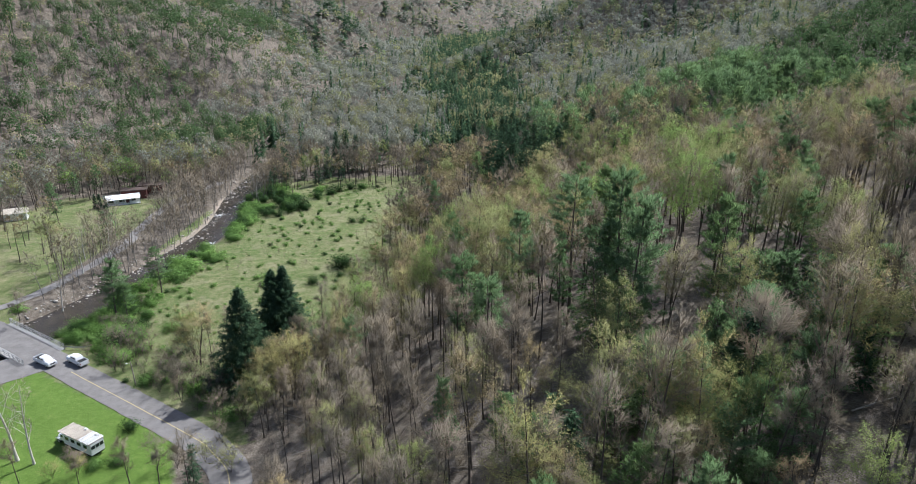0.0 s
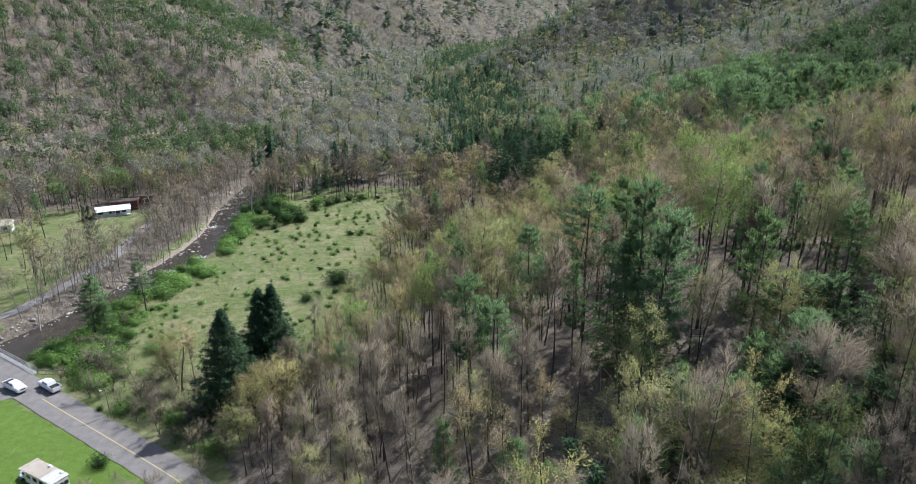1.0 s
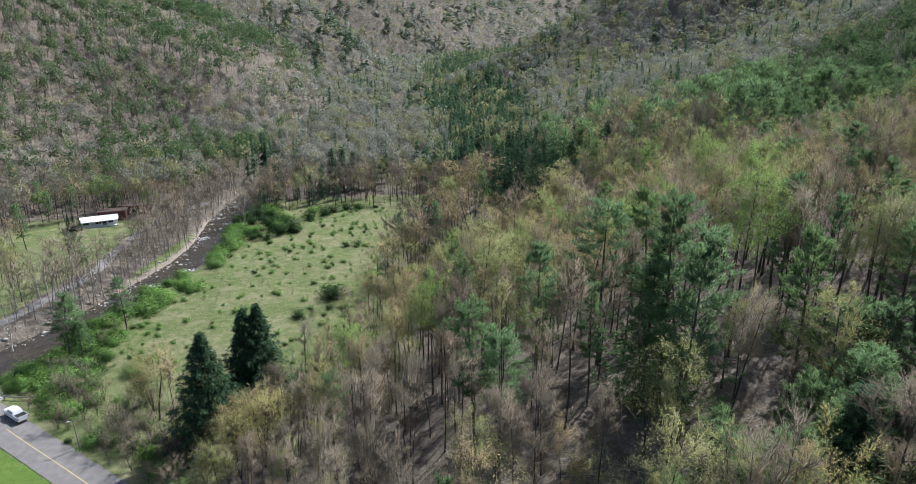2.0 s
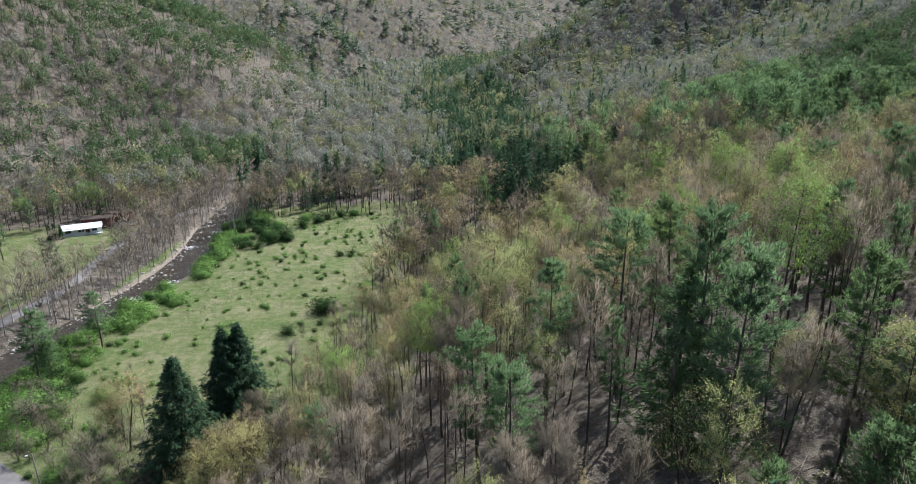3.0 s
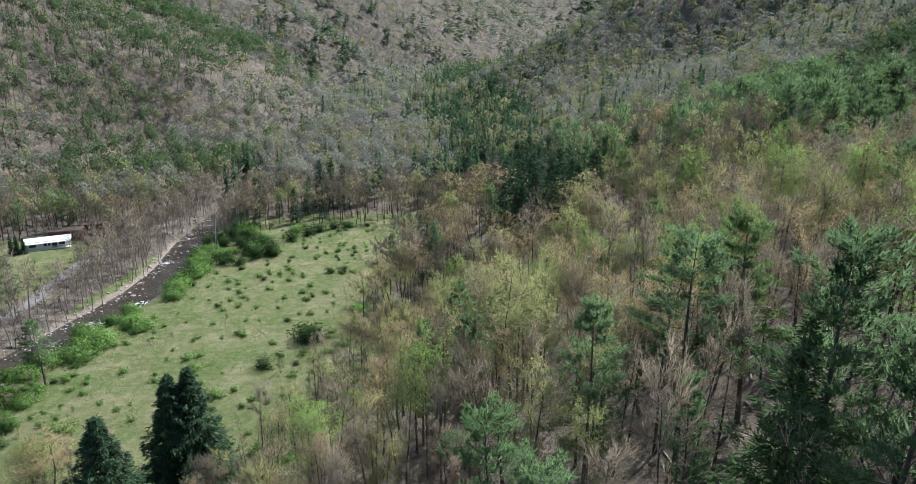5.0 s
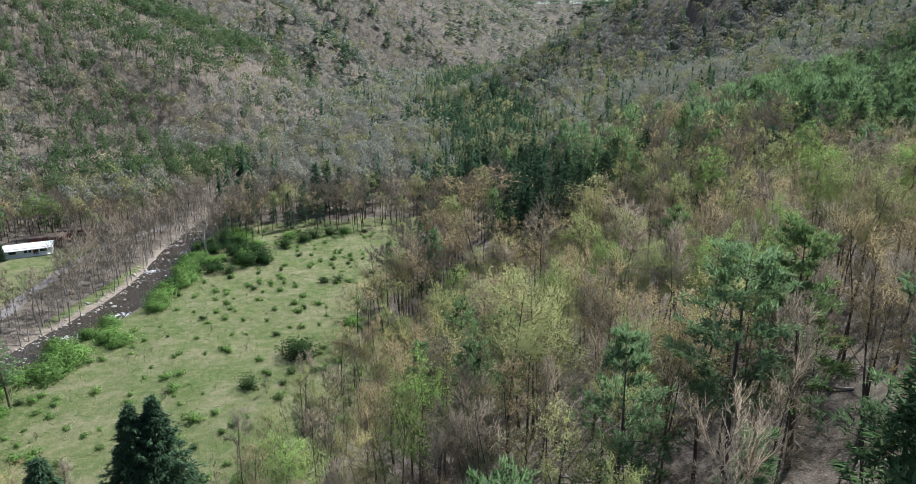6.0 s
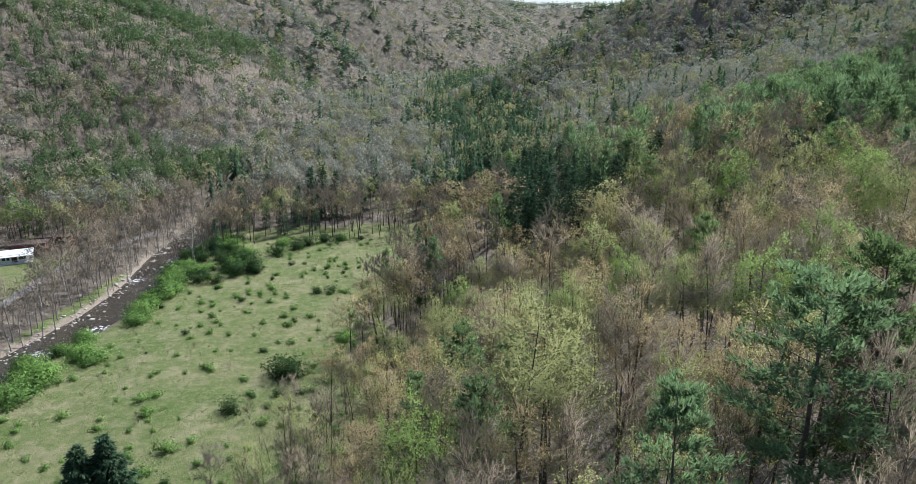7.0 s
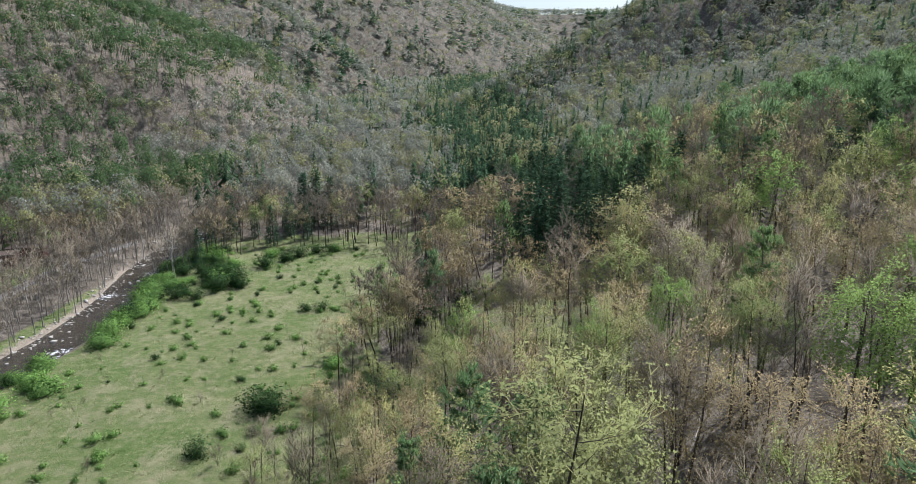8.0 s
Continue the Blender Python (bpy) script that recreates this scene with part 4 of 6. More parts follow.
# ---- trees that can be told apart, each in its place: kind, x, y, top's height above the valley, girth ----
STANDING = (
    ("great_pine", 23.5, 87, 48.3, 1.0), ("great_pine", 23.5, 79.5, 46.3, 0.9), ("pine", 27.8, 107.9, 43.6, 1.1), ("pine", 43, 100, 47.2, 1), ("pine", 36.3, 82.2, 45.1, 1), ("pine", 21.5, 64.7, 33.4, 1), ("pine", 19.3, 101.5, 43.5, 1.1),
    ("pine", 10.0, 98, 38.5, 0.9), ("pine", 1.6, 87, 35.5, 1), ("pine", 4.2, 84, 33.5, 1), ("pine", -0.7, 128, 29.6, 0.9), ("pine", 2.4, 127, 29.0, 0.9), ("bright", 33.9, 93, 49.5, 0.75), ("yellow", 36.5, 76.3, 41.2, 1),
    ("yellow", 14.6, 64.5, 29.0, 1), ("yellow", 19.2, 107, 38.5, 1), ("olive", 3.3, 112.5, 37.0, 1.1), ("bright", 26.5, 125.3, 37.5, 1), ("bright", 19.6, 140.7, 33.0, 0.8),
    ("yellow", -3.1, 121, 29.2, 0.85), ("spreading", -30.3, 102.5, 14.5, 1.0), ("spreading", -33.5, 100.5, 12.5, 0.9), ("spreading", -56.0, 120.5, 10.5, 0.9), ("tan", -53.6, 117.5, 12.6, 1.5), ("pine", -82.3, 139.8, 15.0, 1.25), ("pine", -77.5, 153.8, 13.2, 1.25), ("full_pine", -84.5, 145.5, 10.5, 1.1), ("full_pine", -79.5, 139.5, 9.0, 1.1), ("full_pine", -137, 262, 14, 1.0), ("full_pine", -113, 196, 11, 1.0), ("bright", 36.6, 130.9, 39.7, 1),
    ("snag", 21.3, 62.2, 28.8, 1), ("yellow", -8.5, 101, 23.0, 0.9), ("pine", 26, 60, 36.0, 1.0), ("pine", 6.5, 64, 27.0, 1.0), ("pine", 33, 66, 36.0, 1.1), ("snag", 38.0, 66.5, 33.0, 1), ("great_hemlock", 21.5, 87.5, 42.5, 1), ("full_pine", 27, 64.5, 33.0, 1), ("full_pine", 32, 71, 35.0, 1), ("full_pine", 38, 73, 37.0, 1), ("full_pine", 24, 72, 31.0, 1), ("full_pine", 9.5, 62.5, 25.0, 1), ("full_pine", 43, 78, 39.0, 1), ("pine", 47, 83, 46.0, 1), ("pine", 52, 93, 48, 1),
    ("olive", 7.3, 126.3, 31.5, 1.1), ("olive", 5.5, 117.1, 31.6, 1.0), ("tan", 19.7, 115.2, 34.9, 1.1), ("tan", 16.5, 119.5, 33.0, 1.1), ("bright", 29.0, 120.7, 37.9, 0.9), ("bright", 57.8, 141.5, 45.7, 1.1), ("bright", 47.6, 185.0, 38.2, 1.2), ("bright", 51.5, 152.0, 44.0, 0.9),
    ("olive", 25.0, 188.0, 32.8, 1.3), ("tan", 9.3, 226.0, 28.7, 1.6), ("tan", 2.6, 203.0, 22.5, 1.5), ("tan", -5.9, 262.0, 20.2, 1.4), ("hemlock", 23.8, 222.0, 32.2, 1.1), ("hemlock", 19.5, 224.0, 30.5, 1.1), ("hemlock", 28.5, 221.0, 32.5, 1.1),
    ("pine", 65.0, 228.0, 45.0, 0.9), ("pine", 61.0, 231.0, 44.0, 0.9), ("pine", 69.5, 229.0, 45.5, 0.9), ("pine", 47.7, 247.0, 42.0, 0.9), ("pine", 33.1, 240.0, 39.0, 0.9), ("bare", -15.1, 192.0, 16.2, 0.9), ("bare", -12.5, 193.5, 19.0, 0.9), ("pine", -7.3, 197.0, 20.0, 0.8),
)
for kind, x, y, top, girth in STANDING:
    plant(kind, x, y, top - float(land(x, y)), girth=girth)
SPRUCES = [spruce("spruce", 150 + k, h, r, 0.02, 0.42, 16, 15, 9, NEEDLE_DARK, 0.46, 0.58) for k, (h, r) in enumerate(((20.8, 9.0), (20.2, 7.8), (20.4, 8.0)))]
for ob, (x, y) in zip(SPRUCES, ((-41.5, 110.5), (-38.4, 121.3), (-36.4, 122.6))):
    ob.matrix_basis = pose(x, y, float(land(x, y)) - 0.1)
    tagged(ob, "dense dark spruce tapering to a point beside the meadow", "spruce", "spruces beside the meadow")
    PLANTED.append((x, y))


def scatter(x0, x1, y0, y1, step, seed):
    rng = np.random.default_rng(seed)
    x, y = np.meshgrid(np.arange(x0, x1, step), np.arange(y0, y1, step))
    x = (x + rng.uniform(-0.48, 0.48, x.shape) * step).ravel()
    y = (y + rng.uniform(-0.48, 0.48, y.shape) * step).ravel()
    order = rng.permutation(len(x))
    return x[order], y[order], rng


WANTED = []  # kind, x, y, height, more


def stand(kind, x, y, tall, **more):
    WANTED.append((kind, float(x), float(y), float(tall), more))


def pick(u, shares):
    for kind, share in shares:
        if u < share:
            return kind
        u -= share
    return shares[-1][0]


# the hillside wood
HIGH = (("bare", 0.66), ("olive", 0.14), ("tan", 0.10), ("yellow", 0.03), ("pine", 0.03), ("sapling", 0.04))
BUDDING = (("bare", 0.30), ("olive", 0.29), ("tan", 0.24), ("yellow", 0.06), ("bright", 0.02), ("pine", 0.05), ("sapling", 0.04))
near_x, near_y, rng = scatter(-36, 120, 52, 108, 5.0, 3)
up_x, up_y, _ = scatter(-36, 120, 108, 300, 5.9, 4)
xs, ys = np.concatenate([near_x, up_x]), np.concatenate([near_y, up_y])
foot = soft_table(RIGHT_FOOT, ys)
done = np.array(PLANTED)
for x, y, f in zip(xs, ys, foot):
    d = x - f
    if d < 1.5 or x > 30 + 0.6 * y or np.min(np.hypot(done[:, 0] - x, done[:, 1] - y)) < 3.4 or off_line(ROAD, x, y)[0] < 6:
        continue
    u = rng.uniform()
    if off_line(((6, 199), (14, 204), (24, 208)), x, y)[0] < 7 and u < 0.85:
        continue
    tall = 11.0 + 6.5 * smooth(5, 35, d)
    if -6 < x < 34 and 66 < y < 104 and rng.uniform() < 0.4:
        continue
    if 84 < x and 182 < y:
        kind = "pine" if u < 0.95 else "bare"
    elif 10 < x < 36 and 205 < y:
        kind = pick(u, (("hemlock", 0.78), ("pine", 0.10), ("bare", 0.12)))
    elif 36 <= x and 205 < y:
        kind = pick(u, (("hemlock", 0.14), ("pine", 0.16), ("bare", 0.36), ("olive", 0.17), ("tan", 0.17)))
    elif d < 15 and y > 190:
        kind = pick(u, (("bare", 0.6), ("tan", 0.2), ("olive", 0.1), ("hemlock", 0.1)))
        tall = 13.0
    elif d < 15:
        kind = pick(u, (("sapling", 0.25), ("bare", 0.45), ("olive", 0.16), ("tan", 0.14)))
    else:
        kind = pick(u, HIGH if y < 108 else BUDDING)
        if kind == "yellow" and y > 185:
            kind = "olive"
    tall *= rng.uniform(0.82, 1.14)
    if kind == "pine":
        tall *= 1.1
    stand(kind, x, y, tall, girth=rng.uniform(0.65, 0.9) if y < 108 else rng.uniform(0.7, 1.0) if kind == "bare" else rng.uniform(0.75, 1.1))
xs, ys, rng = scatter(-38, 12, 66, 114, 3.6, 37)
for x, y, d, r in zip(xs, ys, xs - soft_table(RIGHT_FOOT, ys), off_line(ROAD, xs, ys)[0]):
    if d > 1 and r > 6 and rng.uniform() < (0.12 if x > -8 else 0.3) and np.min(np.hypot(done[:, 0] - x, done[:, 1] - y)) > 2.5:
        stand(pick(rng.uniform(), (("sapling", 0.5), ("bare", 0.3), ("tan", 0.12), ("olive", 0.08))), x, y, rng.uniform(7, 12) + 0.06 * d, girth=rng.uniform(0.8, 1.1))
# younger growth under the trees
xs, ys, rng = scatter(8, 66, 52, 82, 4.6, 31)
for x, y in zip(xs, ys):
    if rng.uniform() < (0.8 if y < 72 else 0.15):
        kind = pick(rng.uniform(), (("full_pine", 0.32), ("hemlock", 0.18), ("olive", 0.18), ("bare", 0.20), ("tan", 0.12)))
        stand(kind, x, y, rng.uniform(6, 12), girth=1.25)
# the wood goes on down the slope
xs, ys, rng = scatter(8, 72, 38, 53, 4.8, 51)
for x, y in zip(xs, ys):
    if rng.uniform() < 0.8:
        kind = pick(rng.uniform(), (("bare", 0.4), ("olive", 0.15), ("tan", 0.15), ("full_pine", 0.18), ("hemlock", 0.12)))
        stand(kind, x, y, rng.uniform(8, 15), girth=rng.uniform(0.8, 1.1))
# brush at the foot of the slope
xs, ys, rng = scatter(-36, -4, 100, 172, 2.6, 13)
for x, y, d in zip(xs, ys, xs - soft_table(RIGHT_FOOT, ys)):
    if 0 < d < 17 and rng.uniform() < 0.85:
        stand("sapling" if rng.uniform() < 0.85 else "brush", x, y, rng.uniform(4.5, 8.0), group="saplings at the wood's edge", girth=0.8)

# the river's wooded bank and the woods past the meadow
xs, ys, rng = scatter(-165, -10, 128, 302, 4.8, 17)
r_lane, r_riv, r_rd = off_line(LANE, xs, ys)[0], off_line(RIVER, xs, ys)[0], off_line(ROAD, xs, ys)[0]
for x, y, a, b, c in zip(xs, ys, r_lane, r_riv, r_rd):
    if a < 2.3 or off_line(((-131, 240), (-106, 200)), x, y)[0] < 11 or b < 5.5 or c < 7 or np.hypot(x + 131, y - 240) < 12 or np.hypot(x + 126, y - 222) < 8:
        continue
    u = rng.uniform()
    past = (y > 268 - 0.15 * (x + 30) or (y > 250 and x < -66)) if x > -84 else False
    if past:
        kind = pick(u, (("bare", 0.62), ("tan", 0.16), ("olive", 0.14), ("hemlock", 0.08)))
        tall = rng.uniform(10, 15)
    elif x < -107:
        if x > -155 and 138 < y < 245 and rng.uniform() < 0.8:
            continue
        kind = pick(u, (("bare", 0.62), ("olive", 0.14), ("tan", 0.12), ("bright", 0.06), ("pine", 0.06)))
        tall = rng.uniform(10, 15)
    else:
        continue
    stand(kind, x, y, tall)
xs, ys, rng = scatter(-110, -76, 146, 300, 2.7, 18)
r_lane, r_riv = off_line(LANE, xs, ys)[0], off_line(RIVER, xs, ys)[0]
for x, y, a, b in zip(xs, ys, r_lane, r_riv):
    if a > 1.7 and b > 4.6 and (x < table([(v, u) for u, v in RIVER], y) or (y > 242 and b < 13)) and off_line(((-131, 240), (-104, 198)), x, y)[0] > 7 and rng.uniform() < (0.75 if y > 160 else 0.4):
        stand("bank" if rng.uniform() < 0.95 else "sycamore", x, y, rng.uniform(9, 14.5))
for x, y, h in ((-52, 296, 20), (-57, 300, 18), (-48, 299, 17), (-60, 292, 13)):
    stand("hemlock", x, y, h, label="dark conifer standing beyond the meadow", girth=1.1)
for x, y, h in ((-22, 199, 14), (-19, 201, 15), (-16, 197, 12), (-21, 206, 13)):
    stand("bare", x, y, h)
xs, ys, rng = scatter(-24, 4, 176, 214, 4.0, 41)
for x, y in zip(xs, ys):
    if off_line(((-19, 182), (-13, 192), (-8, 202), (-2, 212)), x, y)[0] < 5.5 and rng.uniform() < 0.8:
        kind = pick(rng.uniform(), (("bare", 0.42), ("tan", 0.2), ("olive", 0.16), ("dark_shrub", 0.12), ("brush", 0.1)))
        stand(kind, x, y, rng.uniform(2.2, 4.5) if kind in ("dark_shrub", "brush") else rng.uniform(11, 15.5), girth=rng.uniform(1.0, 1.3))
for x, y, h in ((-17.5, 203, 15.5), (-15, 200, 14), (-8, 196, 12)):
    stand("pine", x, y, h, girth=0.7)

# the riverside thicket, the meadow's bushes and shrubs
xs, ys, rng = scatter(-95, -48, 122, 268, 3.0, 19)
for x, y, r in zip(xs, ys, off_line(RIVER, xs, ys)[0]):
    east = x > table([(b, a) for a, b in RIVER], y)
    wide = 12 + 5 * ripple(x, y, 40, 2) + (7 if y > 225 else 0)
    if east and 4.6 < r < wide and off_line(ROAD, x, y)[0] > 6.5 and rng.uniform() < 0.52:
        stand("thicket" if rng.uniform() < (0.8 if y < 215 else 0.4) else "dark_shrub", x, y, rng.uniform(1.3, 3.8), group="riverside thicket", girth=rng.uniform(0.9, 1.3))
BUSHES = (("dark_shrub", -34.6, 173.8, 4.0), ("dark_shrub", -31.8, 174.2, 3.8), ("dark_shrub", -39.6, 161.8, 2.7), ("brush", -35.7, 159.2, 3.4), ("brush", -44.9, 176.3, 1.8), ("dark_shrub", -34.4, 218.6, 2.2),
          ("dark_shrub", -37.7, 218.2, 2.0), ("dark_shrub", -16.1, 177.0, 4.5), ("brush", -20.4, 176.8, 4.5), ("thicket", -19.0, 175.2, 2.4), ("thicket", -26.0, 189.0, 2.4), ("dark_shrub", -13.6, 179.5, 3.2),
          ("dark_shrub", -63.5, 233.0, 4.6), ("dark_shrub", -60.5, 236.5, 4.8), ("dark_shrub", -67.0, 238.5, 4.4), ("dark_shrub", -58.2, 234.0, 3.6), ("dark_shrub", -64.0, 243.0, 4.2), ("dark_shrub", -57.0, 251.0, 3.8),
          ("dark_shrub", -50.0, 262.0, 3.6), ("dark_shrub", -46.0, 266.0, 3.2), ("dark_shrub", -53.0, 258.0, 3.4), ("thicket", -59.0, 262.0, 3.0), ("thicket", -66.0, 252.0, 3.2), ("thicket", -41.0, 268.0, 2.6),
          ("sapling", -26.3, 203.7, 7.0), ("sapling", -29.5, 196.0, 5.0), ("sapling", -32.0, 193.0, 5.0), ("shrub", -45.0, 150.0, 2.2), ("brush", -53.0, 158.0, 1.8), ("dark_shrub", -66.0, 111.0, 1.2))
for kind, x, y, h in BUSHES:
    plant(kind, x, y, h, group="bushes of the meadow", girth=1.15 if kind == "dark_shrub" else 1.0)
xs, ys, rng = scatter(-88, -14, 128, 270, 3.4, 23)
ok = in_meadow(xs, ys)
for x, y, w, r in zip(xs, ys, ok, off_line(RIVER, xs, ys)[0]):
    dense = 0.46 + 0.32 * ripple(x, y, 26, 9)
    if w > 0.8 and r > 12 and rng.uniform() < dense:
        kind = "shrub" if rng.uniform() < 0.8 else "dark_shrub" if rng.uniform() < 0.5 else "brush"
        stand(kind, x, y, rng.uniform(0.55, 1.6), group="small shrubs of the meadow", girth=rng.uniform(0.8, 1.3))
# roadside growth
ROADSIDE = (("sycamore", -71.6, 86.6, 17.0), ("sycamore", -68.4, 85.8, 14.5), ("thicket", -71.0, 120.0, 2.4), ("thicket", -75.0, 122.5, 2.6), ("thicket", -68.0, 123.0, 2.4), ("thicket", -80.0, 127.0, 2.0), ("thicket", -84.5, 128.5, 1.8), ("brush", -58.0, 110.5, 5.4), ("brush", -54.5, 108.5, 5.0), ("thicket", -54.5, 109.9, 1.8),
            ("brush", -60.5, 115.0, 5.0), ("brush", -56.5, 113.5, 5.5), ("brush", -52.5, 111.0, 5.5), ("brush", -50.0, 114.5, 6.0), ("brush", -48.0, 108.0, 5.0), ("thicket", -46.0, 104.5, 2.2), ("brush", -46.5, 112.0, 6.0),
            ("thicket", -50.5, 107.0, 2.2), ("thicket", -47.5, 103.0, 1.6), ("dark_shrub", -57.4, 95.0, 2.4), ("brush", -40.0, 91.5, 4.5), ("brush", -37.5, 96.0, 5.0), ("yellow_brush", -41.0, 86.5, 4.0), ("yellow_brush", -36.0, 84.0, 5.0),
            ("yellow_brush", -60.0, 83.5, 3.5), ("yellow_brush", -63.5, 82.5, 3.0), ("thicket", -55.5, 86.5, 2.0), ("brush", -52.5, 84.0, 3.4), ("brush", -48.0, 84.5, 3.6), ("thicket", -58.5, 85.0, 1.8), ("brush", -45.0, 85.0, 4.0),
            ("brush", -35.0, 99.5, 5.5), ("brush", -33.0, 104.0, 5.0), ("brush", -39.5, 101.0, 5.5), ("brush", -43.5, 98.0, 5.0), ("brush", -31.0, 107.0, 5.0), ("olive", -33.0, 92.0, 12.0), ("tan", -36.0, 103.0, 11.0), ("bare", -52.0, 120.0, 10.0), ("bare", -50.5, 126.0, 9.0), ("tan", -47.0, 117.0, 9.0), ("hemlock", -58.5, 122.5, 7.0), ("shrub", -62.0, 128.0, 1.6),
            ("sycamore", -76.5, 82.0, 20.7), ("sycamore", -71.5, 80.0, 21.3), ("sycamore", -83.5, 86.0, 19.0), ("sycamore", -79.5, 80.5, 17.8), ("sycamore", -73.5, 84.0, 16.1), ("bare", -66.0, 79.0, 9.0), ("bare", -50.0, 80.0, 9.0), ("bare", -45.0, 79.0, 10.0), ("bare", -40.0, 78.0, 11.0), ("bare", -57.0, 79.0, 8.0), ("hemlock", -40.5, 80.5, 8.0),
            ("sycamore", -99.5, 146.5, 12.0), ("bare", -104.0, 137.0, 11.0), ("thicket", -107.5, 142.5, 2.0), ("thicket", -73.5, 132.0, 2.6), ("thicket", -78.5, 137.0, 2.6), ("thicket", -66.0, 133.0, 2.2))
xs, ys, rng = scatter(-80, -40, 96, 136, 2.6, 29)
for x, y, r, u in zip(xs, ys, off_line(ROAD, xs, ys)[0], rng.uniform(size=len(xs))):
    if 5.0 < r < 17 and y > 91 - 0.64 * (x + 43) and u < 0.62 and np.hypot(x + 63.3, y - 109.5) > 1.5:
        kind = "brush" if u < 0.46 else "thicket" if u < 0.50 else "shrub"
        stand(kind, x, y, rng.uniform(3.2, 6.0) if kind == "brush" else rng.uniform(1.0, 2.4), group="roadside growth")
xs, ys, rng = scatter(-88, -70, 120, 158, 2.6, 43)
for x, y, r, c in zip(xs, ys, off_line(RIVER, xs, ys)[0], off_line(ROAD, xs, ys)[0]):
    if r > 6 and c > 7 and x < -70 - 0.2 * (y - 120) and rng.uniform() < 0.7:
        kind = pick(rng.uniform(), (("thicket", 0.7), ("dark_shrub", 0.2), ("brush", 0.1)))
        stand(kind, x, y, rng.uniform(1.6, 3.4), group="roadside growth", girth=rng.uniform(0.8, 1.2))
for kind, x, y, h in ROADSIDE:
    plant(kind, x, y, h, group="roadside growth")
# the nearest of each kind stand singly; the rest, past counting, join the woods behind
COUNT, NEAR_CAP, extra = {}, 290, []
for kind, x, y, tall, more in sorted(WANTED, key=lambda w: w[2]):
    if COUNT.get(kind, 0) < NEAR_CAP:
        COUNT[kind] = COUNT.get(kind, 0) + 1
        plant(kind, x, y, tall, **more)
    else:
        extra.append((x, y, tall, kind))


def triangles(me):
    """Corners and triangles of a mesh of triangles or quads."""
    v = np.empty(len(me.vertices) * 3, np.float32)
    me.vertices.foreach_get("co", v)
    i = np.empty(len(me.loops), np.int32)
    me.loops.foreach_get("vertex_index", i)
    k = len(me.loops) // len(me.polygons)
    i = i.reshape(-1, k)
    return v.reshape(-1, 3), (i if k == 3 else np.concatenate([i[:, :3], i[:, [0, 2, 3]]]))


PARTS = {kind: [{o.data.materials[0].name: triangles(o.data) for o in ob.children} for ob in LIB[kind]] for kind in LIB if kind.split("_")[0] in {e[3] for e in extra}}
for kind, pats in LIB.items():
    for i, ob in enumerate(pats):
        if (kind, i) not in USED:
            for o in (*ob.children, ob):
                bpy.data.objects.remove(o)

# ---- far woods: crowns past counting ----
def flat_list(t):
    """Corners and triangles of separate triangles."""
    return t.reshape(-1, 3), np.arange(len(t) * 3).reshape(-1, 3)


def crown_broad(rng, n, tall, wide):
    """A head of small twig sprays on a stem with a few limbs."""
    stem = np.array([[(-0.17, 0, 0), (0.17, 0, 0), (0, 0, tall * 0.75)]])
    p, ray = dome(rng, n, tall, 0.48, wide, 0.16)
    sprays = flakes(p, 0.95 * (130 / n) ** 0.42, rng, ray + (0, 0, 0.1))
    a = rng.uniform(0, 6.28, 5)
    out = np.stack([np.cos(a), np.sin(a), 0 * a], 1)
    foot = np.array([(0, 0, tall * 0.3)]) + (0, 0, 1) * rng.uniform(0, tall * 0.2, (5, 1))
    limbs = np.stack([foot - (0, 0, 0.3), foot + (0.12, 0.12, 0.3), foot + out * wide * 0.6 + (0, 0, tall * 0.35)], 1)
    return flat_list(np.concatenate([sprays, stem] + ([limbs] if n > 100 else [])))


def crown_conifer(rng, n, tall, wide):
    """Boughs drooping all round a stem, shorter and shorter up to the tip."""
    u = np.linspace(0, 0.97, n) ** 0.85
    a = np.arange(n) * 2.4 + rng.normal(size=n) * 0.4
    r = wide * (1 - u) * rng.uniform(0.8, 1.25, n) + 0.4
    p = np.stack([0 * a, 0 * a, tall * (0.16 + 0.78 * u)], 1)
    d = unit(np.stack([np.cos(a), np.sin(a), -0.30 + 0.6 * u ** 3], 1))
    side = unit(np.cross(d, (0, 0, 1.0)))
    w = ((0.3 + 0.34 * r) * (24 / n) ** 0.5)[:, None]
    mid = p + d * r[:, None] * 0.6 + (0, 0, 0.2)
    end = p + d * r[:, None]
    one = np.stack([mid - side * w, mid + side * w, end], 1)
    two = np.stack([p + (0, 0, 0.9), mid + side * w, mid - side * w], 1)
    tip = np.array([[(-0.4, 0, tall * 0.88), (0.4, 0, tall * 0.88), (0, 0, tall)], [(0, -0.4, tall * 0.88), (0, 0.4, tall * 0.88), (0, 0, tall)]])
    return flat_list(np.concatenate([one, two, tip]))


